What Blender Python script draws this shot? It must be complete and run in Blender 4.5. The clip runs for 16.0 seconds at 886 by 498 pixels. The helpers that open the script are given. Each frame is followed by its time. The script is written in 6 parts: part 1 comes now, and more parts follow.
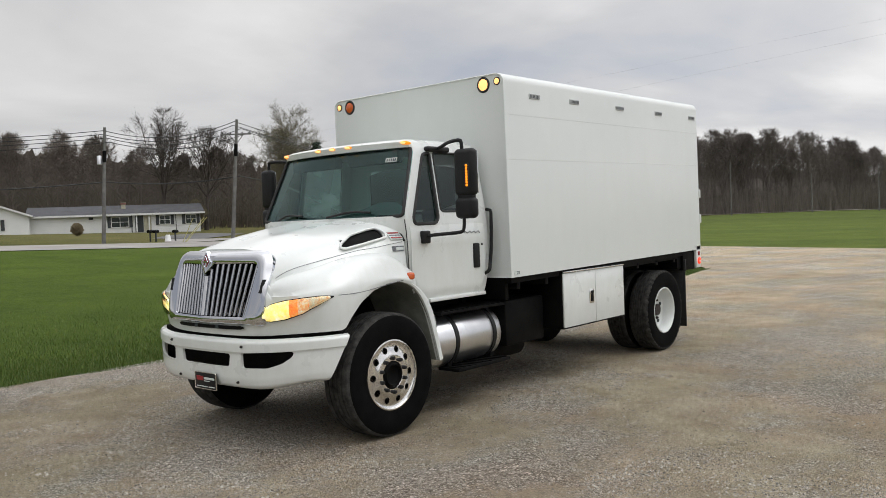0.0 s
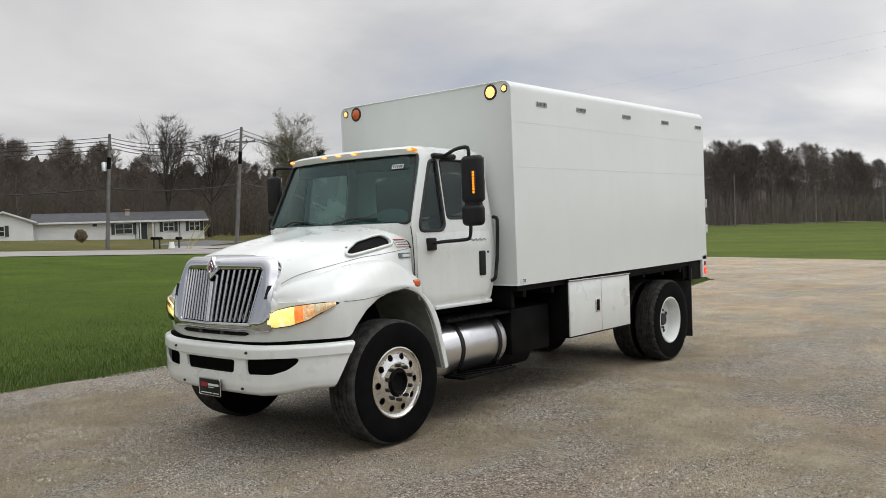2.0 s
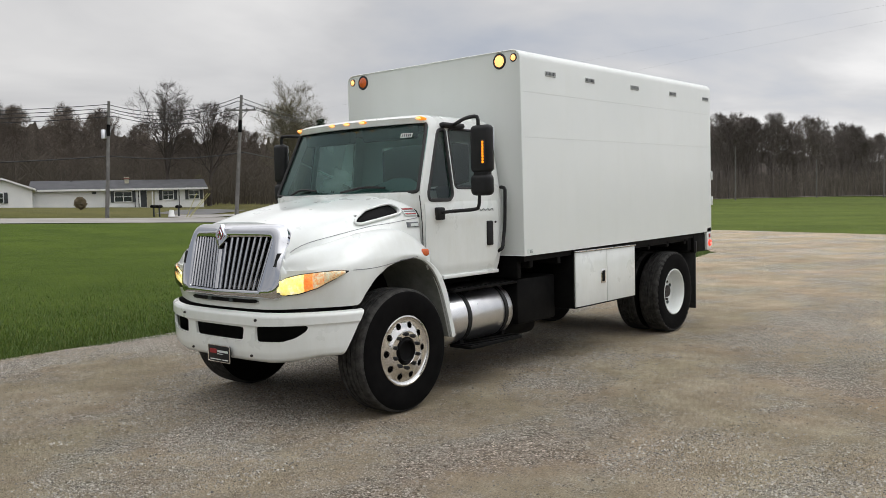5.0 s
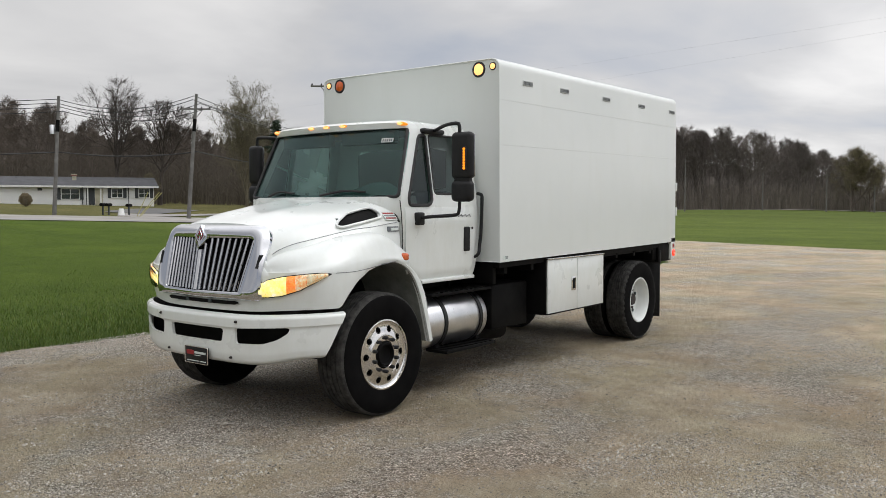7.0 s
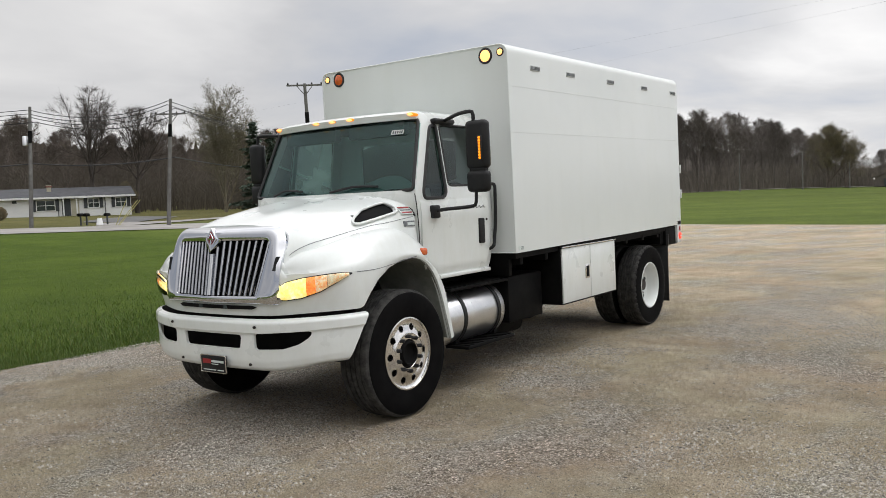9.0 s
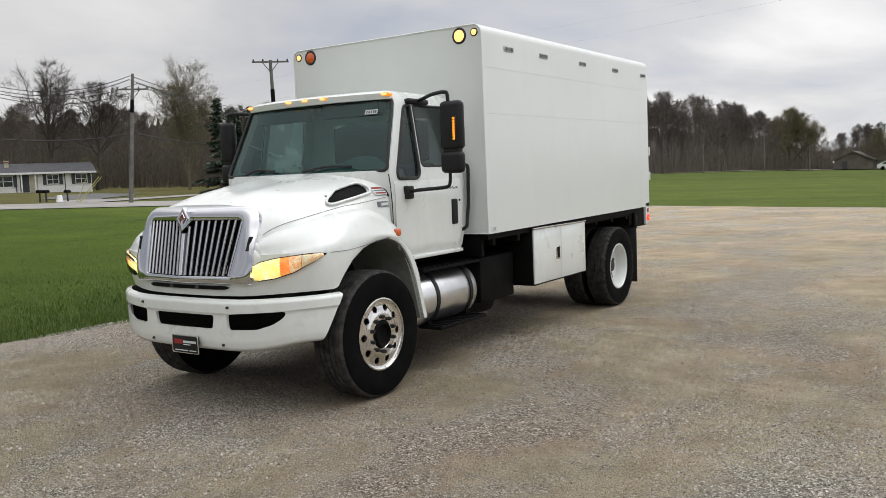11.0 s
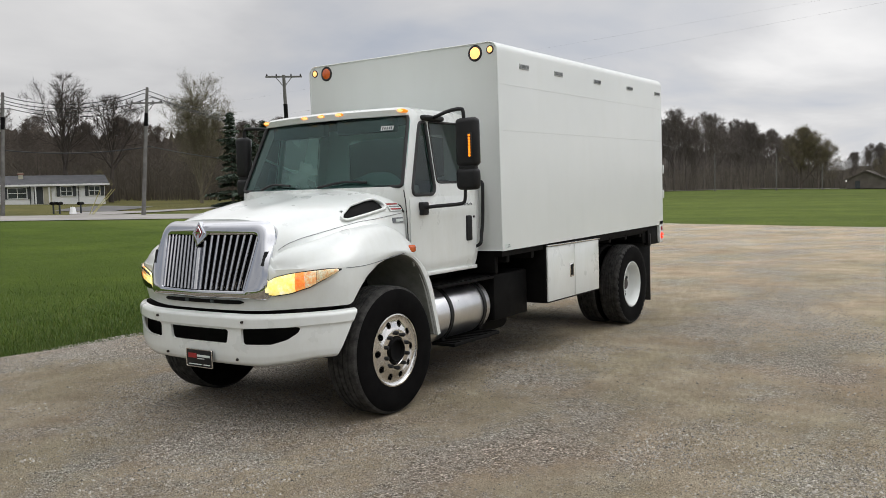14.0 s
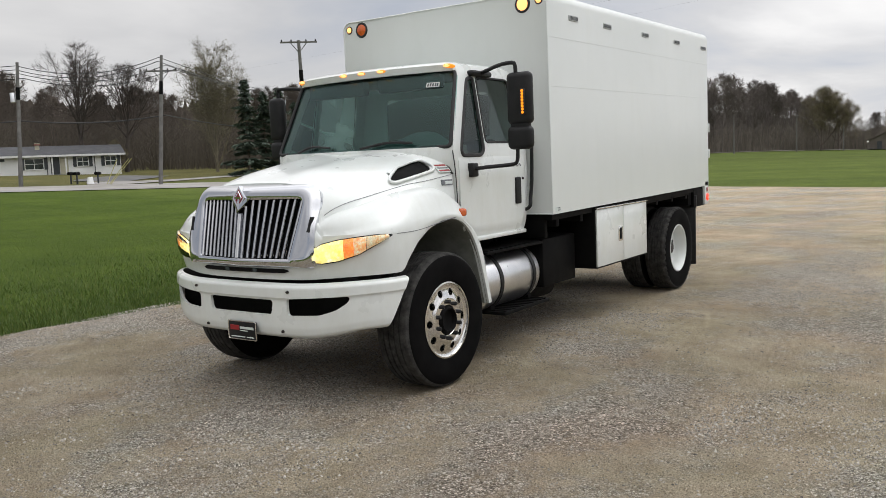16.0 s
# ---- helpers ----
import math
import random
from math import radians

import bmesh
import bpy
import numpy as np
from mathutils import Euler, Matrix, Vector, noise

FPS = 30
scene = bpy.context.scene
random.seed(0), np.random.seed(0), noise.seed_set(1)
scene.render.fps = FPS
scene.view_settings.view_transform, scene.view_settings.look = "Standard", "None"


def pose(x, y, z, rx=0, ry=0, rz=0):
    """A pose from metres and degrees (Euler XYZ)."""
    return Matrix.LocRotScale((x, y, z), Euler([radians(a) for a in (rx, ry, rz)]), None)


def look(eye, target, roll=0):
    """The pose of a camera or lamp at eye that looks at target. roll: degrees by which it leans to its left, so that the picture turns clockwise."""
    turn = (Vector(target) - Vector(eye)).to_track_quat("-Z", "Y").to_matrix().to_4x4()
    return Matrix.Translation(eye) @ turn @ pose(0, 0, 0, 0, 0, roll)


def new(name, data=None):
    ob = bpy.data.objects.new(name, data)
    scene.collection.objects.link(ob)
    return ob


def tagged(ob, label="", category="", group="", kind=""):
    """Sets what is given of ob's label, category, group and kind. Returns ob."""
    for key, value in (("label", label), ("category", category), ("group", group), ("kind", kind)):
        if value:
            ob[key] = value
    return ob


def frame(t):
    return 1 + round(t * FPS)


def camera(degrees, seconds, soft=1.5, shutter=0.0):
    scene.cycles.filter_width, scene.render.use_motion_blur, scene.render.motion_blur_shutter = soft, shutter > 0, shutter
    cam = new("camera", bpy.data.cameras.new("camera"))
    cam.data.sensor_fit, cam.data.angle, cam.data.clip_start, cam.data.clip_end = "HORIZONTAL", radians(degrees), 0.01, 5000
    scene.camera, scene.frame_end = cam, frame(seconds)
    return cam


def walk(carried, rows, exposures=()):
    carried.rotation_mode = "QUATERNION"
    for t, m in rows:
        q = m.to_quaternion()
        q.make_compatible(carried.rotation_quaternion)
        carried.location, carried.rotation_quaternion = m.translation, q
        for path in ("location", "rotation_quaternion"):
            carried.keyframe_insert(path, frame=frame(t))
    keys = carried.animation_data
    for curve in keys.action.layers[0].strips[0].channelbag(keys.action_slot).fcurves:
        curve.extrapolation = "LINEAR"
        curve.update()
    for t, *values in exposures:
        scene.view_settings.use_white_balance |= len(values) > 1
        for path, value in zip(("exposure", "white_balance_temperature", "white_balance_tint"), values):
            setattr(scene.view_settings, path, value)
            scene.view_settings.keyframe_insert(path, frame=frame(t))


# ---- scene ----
cam = camera(55.9, 16.0, soft=0.85)
PATH = [
    (0, (6.052, -5.092, 1.768), (4.76, -3.566, 1.702), -2.3),
    (0.5, (6.042, -5.094, 1.768), (4.75, -3.569, 1.704), -2.0),
    (1, (6.038, -5.08, 1.765), (4.756, -3.547, 1.689), -1.9),
    (1.5, (6.065, -5.111, 1.76), (4.778, -3.581, 1.699), -1.5),
    (2, (6.007, -5.084, 1.751), (4.71, -3.562, 1.707), -1.9),
    (2.5, (5.977, -5.099, 1.751), (4.689, -3.57, 1.684), -2.8),
    (3, (5.941, -5.117, 1.754), (4.669, -3.576, 1.664), -2.4),
    (3.5, (5.951, -5.132, 1.758), (4.697, -3.576, 1.67), -1.5),
    (6, (5.944, -5.16, 1.726), (4.632, -3.657, 1.596), -1.5),
    (6.5, (5.86, -5.233, 1.722), (4.591, -3.692, 1.59), -0.6),
    (7, (5.798, -5.344, 1.748), (4.593, -3.752, 1.645), -0.1),
    (7.5, (5.753, -5.388, 1.758), (4.583, -3.766, 1.694), -1.6),
    (8, (5.701, -5.418, 1.742), (4.555, -3.781, 1.656), -2.7),
    (8.5, (5.532, -5.366, 1.716), (4.375, -3.74, 1.587), -3.1),
    (9, (5.39, -5.357, 1.732), (4.223, -3.737, 1.615), -2.7),
    (11.5, (5.333, -5.404, 1.747), (4.242, -3.737, 1.566), -2.2),
    (12, (5.325, -5.402, 1.744), (4.231, -3.739, 1.558), -2.1),
    (12.5, (5.313, -5.401, 1.755), (4.204, -3.744, 1.597), -1.7),
    (13, (5.295, -5.404, 1.757), (4.179, -3.75, 1.622), -1.4),
    (13.5, (5.294, -5.412, 1.758), (4.176, -3.758, 1.625), -1.3),
    (14, (5.302, -5.415, 1.758), (4.183, -3.764, 1.626), -1.7),
    (14.5, (5.306, -5.368, 1.761), (4.196, -3.708, 1.635), -2.4),
    (15, (5.271, -5.317, 1.739), (4.124, -3.684, 1.614), -1.9),
    (15.5, (5.098, -5.256, 1.708), (3.91, -3.656, 1.543), -2.2),
    (16, (4.832, -5.262, 1.722), (3.685, -3.637, 1.511), -2.4),
]
walk(cam, [(t, look(eye, target, roll)) for t, eye, target, roll in PATH],
     [(0, -0.03), (3.5, -0.03), (6, -0.02), (7.5, -0.03), (8.5, 0.05), (9, 0.05), (11.5, 0.02), (13.5, -0.03), (15, -0.06), (16, 0.03)])

# ---- light ----
world = bpy.data.worlds.new("overcast")
scene.world = world
world.use_nodes = True
wn, wl = world.node_tree.nodes, world.node_tree.links
wn.clear()


def wnode(kind, **values):
    n = wn.new(kind)
    for key, value in values.items():
        n.inputs[key].default_value = value
    return n


def wmath(op, a, b):
    n = wn.new("ShaderNodeMath")
    n.operation = op
    for slot, v in enumerate((a, b)):
        if isinstance(v, (int, float)):
            n.inputs[slot].default_value = v
        else:
            wl.new(v, n.inputs[slot])
    return n.outputs[0]


SUN_UP, SUN_ROUND = 56.0, 52.0
sky = wn.new("ShaderNodeTexSky")
sky.sky_type, sky.sun_disc = "NISHITA", False
sky.sun_elevation, sky.sun_rotation = radians(SUN_UP), radians(SUN_ROUND)
coord = wn.new("ShaderNodeTexCoord")
apart = wn.new("ShaderNodeSeparateXYZ")
wl.new(coord.outputs["Generated"], apart.inputs[0])
up = wmath("MAXIMUM", apart.outputs["Z"], 0.0)
lift = wmath("ADD", up, 0.16)
flat = wn.new("ShaderNodeCombineXYZ")
wl.new(wmath("DIVIDE", apart.outputs["X"], lift), flat.inputs["X"])
wl.new(wmath("DIVIDE", apart.outputs["Y"], lift), flat.inputs["Y"])
cloud = wnode("ShaderNodeTexNoise", Scale=0.6, Detail=6.0, Roughness=0.5, Distortion=0.4)
wl.new(flat.outputs[0], cloud.inputs["Vector"])
ramp = wn.new("ShaderNodeValToRGB")
ramp.color_ramp.elements[0].position, ramp.color_ramp.elements[0].color = 0.34, (0.45, 0.48, 0.545, 1)
ramp.color_ramp.elements[1].position, ramp.color_ramp.elements[1].color = 0.62, (0.85, 0.838, 0.832, 1)
mid_stop = ramp.color_ramp.elements.new(0.48)
mid_stop.color = (0.612, 0.610, 0.622, 1)
wl.new(cloud.outputs["Fac"], ramp.inputs[0])
bright = wnode("ShaderNodeMapRange")
for key, value in (("From Min", 0.30), ("From Max", 0.95), ("To Min", 1.07), ("To Max", 2.9)):
    bright.inputs[key].default_value = value
wl.new(up, bright.inputs["Value"])
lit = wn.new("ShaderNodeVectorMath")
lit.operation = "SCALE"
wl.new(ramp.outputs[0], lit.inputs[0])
# added tilt: sky brighter to +y and +x, leaving the truck's front darker
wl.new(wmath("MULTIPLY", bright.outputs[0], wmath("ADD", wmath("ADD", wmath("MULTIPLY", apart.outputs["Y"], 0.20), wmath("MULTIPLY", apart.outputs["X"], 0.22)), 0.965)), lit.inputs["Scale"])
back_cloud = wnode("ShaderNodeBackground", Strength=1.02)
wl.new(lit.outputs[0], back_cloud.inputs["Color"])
back_sky = wnode("ShaderNodeBackground", Strength=0.06)
wl.new(sky.outputs[0], back_sky.inputs["Color"])
cover = wnode("ShaderNodeMixShader", Fac=0.92)
wl.new(back_sky.outputs[0], cover.inputs[1])
wl.new(back_cloud.outputs[0], cover.inputs[2])
wout = wn.new("ShaderNodeOutputWorld")
wl.new(cover.outputs[0], wout.inputs["Surface"])

sun = new("sun", bpy.data.lights.new("sun", "SUN"))
sun.data.energy, sun.data.angle, sun.data.color = 0.85, radians(40), (1.0, 0.985, 0.95)
a, e = radians(SUN_ROUND), radians(SUN_UP)
sun.matrix_world = look((0, 0, 0), (-math.sin(a) * math.cos(e), -math.cos(a) * math.cos(e), -math.sin(e)))
sun.location = (0, 0, 40)


# ---- materials ----
class Shade:
    """A node material in the making: its nodes, links and principled shader."""

    def __init__(self, name, rough=0.5, metal=0.0, **extra):
        self.mat = bpy.data.materials.new(name)
        self.mat.use_nodes = True
        self.n, self.l = self.mat.node_tree.nodes, self.mat.node_tree.links
        self.bsdf = self.n["Principled BSDF"]
        self.bsdf.inputs["Roughness"].default_value = rough
        self.bsdf.inputs["Metallic"].default_value = metal
        for key, value in extra.items():
            self.bsdf.inputs[key.replace("_", " ")].default_value = value
        self.where = self.n.new("ShaderNodeTexCoord").outputs["Object"]

    def spread(self, stretch):
        m = self.n.new("ShaderNodeMapping")
        m.inputs["Scale"].default_value = stretch
        self.l.new(self.where, m.inputs["Vector"])
        return m.outputs[0]

    def noise(self, scale, detail=4.0, rough=0.55, stretch=None, distort=0.0):
        t = self.n.new("ShaderNodeTexNoise")
        for key, value in (("Scale", scale), ("Detail", detail), ("Roughness", rough), ("Distortion", distort)):
            t.inputs[key].default_value = value
        self.l.new(self.spread(stretch) if stretch else self.where, t.inputs["Vector"])
        return t.outputs["Fac"]

    def voronoi(self, scale, feature="F1", out="Distance"):
        t = self.n.new("ShaderNodeTexVoronoi")
        t.feature = feature
        t.inputs["Scale"].default_value = scale
        self.l.new(self.where, t.inputs["Vector"])
        return t.outputs[out]

    def ramp(self, value, *stops):
        r = self.n.new("ShaderNodeValToRGB")
        els = r.color_ramp.elements
        while len(els) < len(stops):
            els.new(0.5)
        for el, (at, c) in zip(els, stops):
            el.position, el.color = at, (*c, 1) if len(c) == 3 else c
        self.l.new(value, r.inputs[0])
        return r.outputs[0]

    def mix(self, how, fac, one, two):
        m = self.n.new("ShaderNodeMix")
        m.data_type, m.blend_type = "RGBA", how
        for slot, v in ((m.inputs[0], fac), (m.inputs[6], one), (m.inputs[7], two)):
            if hasattr(v, "links"):
                self.l.new(v, slot)
            else:
                slot.default_value = v if isinstance(v, (int, float)) else (*v, 1)
        return m.outputs[2]

    def colour(self, out):
        self.l.new(out, self.bsdf.inputs["Base Color"])
        return self

    def roughness(self, value, low, high):
        m = self.n.new("ShaderNodeMapRange")
        m.inputs["To Min"].default_value, m.inputs["To Max"].default_value = low, high
        self.l.new(value, m.inputs["Value"])
        self.l.new(m.outputs[0], self.bsdf.inputs["Roughness"])
        return self

    def bump(self, height, distance, strength=1.0):
        b = self.n.new("ShaderNodeBump")
        b.inputs["Distance"].default_value, b.inputs["Strength"].default_value = distance, strength
        self.l.new(height, b.inputs["Height"])
        old = self.bsdf.inputs["Normal"]
        if old.is_linked:
            self.l.new(old.links[0].from_socket, b.inputs["Normal"])
        self.l.new(b.outputs[0], old)
        return self

    def mapped(self, value, low, high):
        m = self.n.new("ShaderNodeMapRange")
        m.inputs["From Min"].default_value, m.inputs["From Max"].default_value = low, high
        self.l.new(value, m.inputs["Value"])
        return m.outputs[0]

    def chance(self):
        return self.n.new("ShaderNodeObjectInfo").outputs["Random"]

    def island(self):
        return self.n.new("ShaderNodeNewGeometry").outputs["Random Per Island"]


def plain(name, one, two, scale, rough, metal=0.0, bump=0.0, fine=60.0, **extra):
    """A surface of two close colours, mottled at two scales."""
    s = Shade(name, rough, metal, **extra)
    broad = s.ramp(s.noise(scale), (0.35, one), (0.68, two))
    grain = s.ramp(s.noise(fine, 3.0), (0.3, (0.86,) * 3), (0.7, (1.0,) * 3))
    s.colour(s.mix("MULTIPLY", 1.0, broad, grain))
    s.roughness(s.noise(scale * 3), max(0.03, rough - 0.08), min(1.0, rough + 0.10))
    if bump:
        s.bump(s.noise(fine, 4.0), bump)
    return s.mat


def white_paint():
    s = Shade("white_paint", 0.28, 0.0, Coat_Weight=0.6, Coat_Roughness=0.08)
    broad = s.ramp(s.noise(1.3), (0.3, (0.70, 0.73, 0.712)), (0.7, (0.745, 0.772, 0.755)))
    dust = s.ramp(s.noise(9.0, 6.0, 0.7, (1, 1, 0.35)), (0.42, (1, 1, 1)), (0.8, (0.93, 0.925, 0.90)))
    s.colour(s.mix("MULTIPLY", 1.0, broad, dust))
    s.roughness(s.noise(4.0), 0.22, 0.36)
    return s.mat


def panel_paint():
    s = Shade("box_paint", 0.34, 0.0, Coat_Weight=0.5, Coat_Roughness=0.2)
    broad = s.ramp(s.noise(0.9), (0.3, (0.675, 0.707, 0.690)), (0.7, (0.72, 0.748, 0.732)))
    runs = s.ramp(s.noise(5.0, 5.0, 0.6, (1, 1, 0.12)), (0.5, (1, 1, 1)), (0.9, (0.97, 0.97, 0.955)))
    s.colour(s.mix("MULTIPLY", 1.0, broad, runs))
    s.roughness(s.noise(2.0), 0.26, 0.42)
    s.bump(s.noise(1.1, 2.0), 0.014, 0.6)
    s.bump(s.noise(14.0, 3.0), 0.0008, 0.4)
    return s.mat


def glowing(name, colour, strength):
    s = Shade(name, 0.3)
    s.bsdf.inputs["Base Color"].default_value = (*colour, 1)
    s.bsdf.inputs["Emission Color"].default_value = (*colour, 1)
    s.bsdf.inputs["Emission Strength"].default_value = strength
    return s.mat


def pane(name, tint, gloss_ior=1.5, sheen=(0.9, 0.95, 0.93)):
    """A thin pane: tinted see-through, with a mirror gloss that grows to grazing angles."""
    s = Shade(name)
    s.n.remove(s.bsdf)
    clear, shine, both = s.n.new("ShaderNodeBsdfTransparent"), s.n.new("ShaderNodeBsdfGlossy"), s.n.new("ShaderNodeMixShader")
    clear.inputs[0].default_value = (*tint, 1)
    shine.inputs["Roughness"].default_value = 0.02
    shine.inputs[0].default_value = (*sheen, 1)
    f = s.n.new("ShaderNodeFresnel")
    f.inputs[0].default_value = gloss_ior
    s.l.new(f.outputs[0], both.inputs[0])
    s.l.new(clear.outputs[0], both.inputs[1])
    s.l.new(shine.outputs[0], both.inputs[2])
    s.l.new(both.outputs[0], s.n["Material Output"].inputs["Surface"])
    return s.mat


WHITE, PANEL = white_paint(), panel_paint()
def polished(name, one, two, rough):
    """Plated metal: even, with a faint waviness and cloudy haze."""
    s = Shade(name, rough, 1.0)
    s.colour(s.ramp(s.noise(2.0), (0.3, one), (0.7, two)))
    s.roughness(s.noise(5.0), rough * 0.6, rough * 1.5)
    s.bump(s.noise(5.0, 2.0), 0.006, 0.35)
    return s.mat


CHROME = polished("chrome", (0.60, 0.615, 0.65), (0.69, 0.70, 0.735), 0.05)
ALLOY = plain("polished_aluminium", (0.80, 0.79, 0.78), (0.90, 0.89, 0.87), 6.0, 0.15, 1.0, 0.0002, 90.0)
TANK = plain("brushed_aluminium", (0.74, 0.75, 0.77), (0.86, 0.86, 0.87), 4.0, 0.30, 1.0, 0.0003, 120.0)
BLACK = plain("black_paint", (0.002, 0.002, 0.0022), (0.006, 0.0058, 0.0055), 5.0, 0.65, 0.0, 0.0006, Specular_IOR_Level=0.12)
PLASTIC = plain("black_plastic", (0.007, 0.0075, 0.008), (0.014, 0.014, 0.015), 8.0, 0.5, 0.0, 0.0006, 200.0, Specular_IOR_Level=0.3)
LINER = plain("wheel_well_liner", (0.17, 0.18, 0.16), (0.28, 0.29, 0.265), 5.0, 0.75, 0.0, 0.003, 30.0)
RUST = plain("dirty_steel", (0.022, 0.017, 0.015), (0.055, 0.046, 0.042), 30.0, 0.5, 0.4, 0.001, 120.0)
GASKET = plain("gasket_rubber", (0.010, 0.010, 0.011), (0.018, 0.018, 0.018), 20.0, 0.55)
GREY_TRIM = plain("grey_cloth", (0.040, 0.054, 0.053), (0.066, 0.085, 0.083), 14.0, 0.85, 0.0, 0.001, 220.0)
DASH = plain("grey_dashboard", (0.20, 0.235, 0.235), (0.26, 0.295, 0.295), 6.0, 0.6, 0.0, 0.0008, 260.0)
GLASS = pane("tinted_glass", (0.42, 0.66, 0.62), 1.55, (0.72, 0.95, 0.92))
# the rear pane's dark tint stands in for the shade between cab and box
REAR_GLASS = pane("dark_rear_glass", (0.30, 0.34, 0.33), 1.12)
SIDE_GLASS = pane("side_glass", (0.62, 0.70, 0.68))


def pale_view_pane():
    """Side glass with an added pale film that stands in for the bright view through it."""
    m = pane("pale_view_glass", (0.80, 0.86, 0.84))
    n, l = m.node_tree.nodes, m.node_tree.links
    out = n["Material Output"].inputs["Surface"]
    old = out.links[0].from_socket
    film, film2, both, mixed = n.new("ShaderNodeBsdfTranslucent"), n.new("ShaderNodeTexNoise"), n.new("ShaderNodeMapRange"), n.new("ShaderNodeMixShader")
    film.inputs[0].default_value = (0.85, 0.90, 0.88, 1)
    film2.inputs["Scale"].default_value, film2.inputs["Detail"].default_value = 2.2, 3.0
    both.inputs["To Min"].default_value, both.inputs["To Max"].default_value = 0.16, 0.34
    both.inputs["From Min"].default_value, both.inputs["From Max"].default_value = 0.32, 0.70
    l.new(film2.outputs["Fac"], both.inputs["Value"])
    l.new(both.outputs[0], mixed.inputs[0])
    l.new(old, mixed.inputs[1])
    l.new(film.outputs[0], mixed.inputs[2])
    l.new(mixed.outputs[0], out)
    return m


PALE_VIEW = pale_view_pane()
BAR_CHROME = polished("grille_chrome", (0.47, 0.48, 0.50), (0.55, 0.55, 0.57), 0.04)
CLEAR = pane("clear_glass", (0.93, 0.95, 0.94))
AMBER = glowing("amber_lamp", (1.0, 0.29, 0.012), 1.15)
AMBER_HOT = glowing("amber_lamp_bright", (1.0, 0.50, 0.17), 1.4)
AMBER_RIM = glowing("amber_lamp_rim", (0.95, 0.30, 0.02), 0.75)
AMBER_OFF = plain("amber_lens", (0.60, 0.10, 0.02), (0.72, 0.15, 0.03), 20.0, 0.2, Coat_Weight=0.5)


def lamp_facets(name, stops, scale, strength):
    """A lit lamp behind moulded facets, uneven in brightness and hue."""
    s = Shade(name, 0.25, Coat_Weight=0.6)
    sep = s.n.new("ShaderNodeSeparateColor")
    s.l.new(s.voronoi(scale * 2.2, "SMOOTH_F1", "Color"), sep.inputs[0])
    m = s.n.new("ShaderNodeMath")
    m.operation = "MULTIPLY_ADD"
    s.l.new(sep.outputs[0], m.inputs[0])
    m.inputs[1].default_value = 0.4
    s.l.new(s.mapped(s.noise(scale * 0.45, 2.0), 0.15, 1.15), m.inputs[2])
    hue = s.ramp(m.outputs[0], *stops)
    s.colour(hue)
    s.l.new(hue, s.bsdf.inputs["Emission Color"])
    s.bsdf.inputs["Emission Strength"].default_value = strength
    return s.mat


HEAD = lamp_facets("headlight_bowl", ((0.15, (1.0, 0.66, 0.12)), (0.5, (1.0, 0.83, 0.32)), (0.9, (1.0, 0.94, 0.72))), 22.0, 0.95)
INDICATOR = lamp_facets("indicator_facets", ((0.0, (0.95, 0.14, 0.03)), (0.5, (1.0, 0.30, 0.06)), (1.0, (1.0, 0.55, 0.14))), 34.0, 0.75)
# tip and side reflectors: the lamp light they catch is put in as emission
CLEARISH = lamp_facets("tip_facets", ((0.2, (0.85, 0.34, 0.12)), (0.5, (0.88, 0.62, 0.34)), (0.9, (0.88, 0.84, 0.72))), 46.0, 0.35)
REFLECTOR = lamp_facets("side_facets", ((0.2, (0.9, 0.22, 0.06)), (0.5, (0.95, 0.55, 0.25)), (0.9, (0.95, 0.86, 0.74))), 40.0, 0.55)
TAIL_RED = glowing("red_tail_lamp", (1.0, 0.05, 0.02), 1.1)
RED = plain("red_print", (0.26, 0.012, 0.016), (0.34, 0.022, 0.026), 20.0, 0.35)
EMBLEM_RED = plain("emblem_enamel", (0.16, 0.010, 0.016), (0.22, 0.014, 0.022), 30.0, 0.25)
PAPER = plain("white_label", (0.62, 0.68, 0.65), (0.70, 0.75, 0.72), 20.0, 0.5)
INK = plain("dark_print", (0.03, 0.05, 0.06), (0.06, 0.08, 0.09), 20.0, 0.5)
VENT = plain("vent_metal", (0.42, 0.44, 0.43), (0.52, 0.54, 0.53), 8.0, 0.4, 0.6)
GREY_PRINT = plain("grey_print", (0.10, 0.11, 0.12), (0.25, 0.26, 0.27), 30.0, 0.4)


def tyre_rubber():
    s = Shade("tyre_rubber", 0.8, Specular_IOR_Level=0.06)
    s.colour(s.ramp(s.noise(7.0, 5.0), (0.35, (0.0028, 0.0028, 0.003)), (0.75, (0.0065, 0.0064, 0.0062))))
    s.bump(s.noise(160.0), 0.0008)
    return s.mat


def dusty_tread():
    s = Shade("dusty_tread", 0.9, Specular_IOR_Level=0.2)
    s.colour(s.ramp(s.noise(16.0, 6.0, 0.65), (0.35, (0.018, 0.018, 0.0175)), (0.72, (0.068, 0.066, 0.062))))
    s.bump(s.noise(70.0, 5.0), 0.002)
    return s.mat


RUBBER, TREAD = tyre_rubber(), dusty_tread()


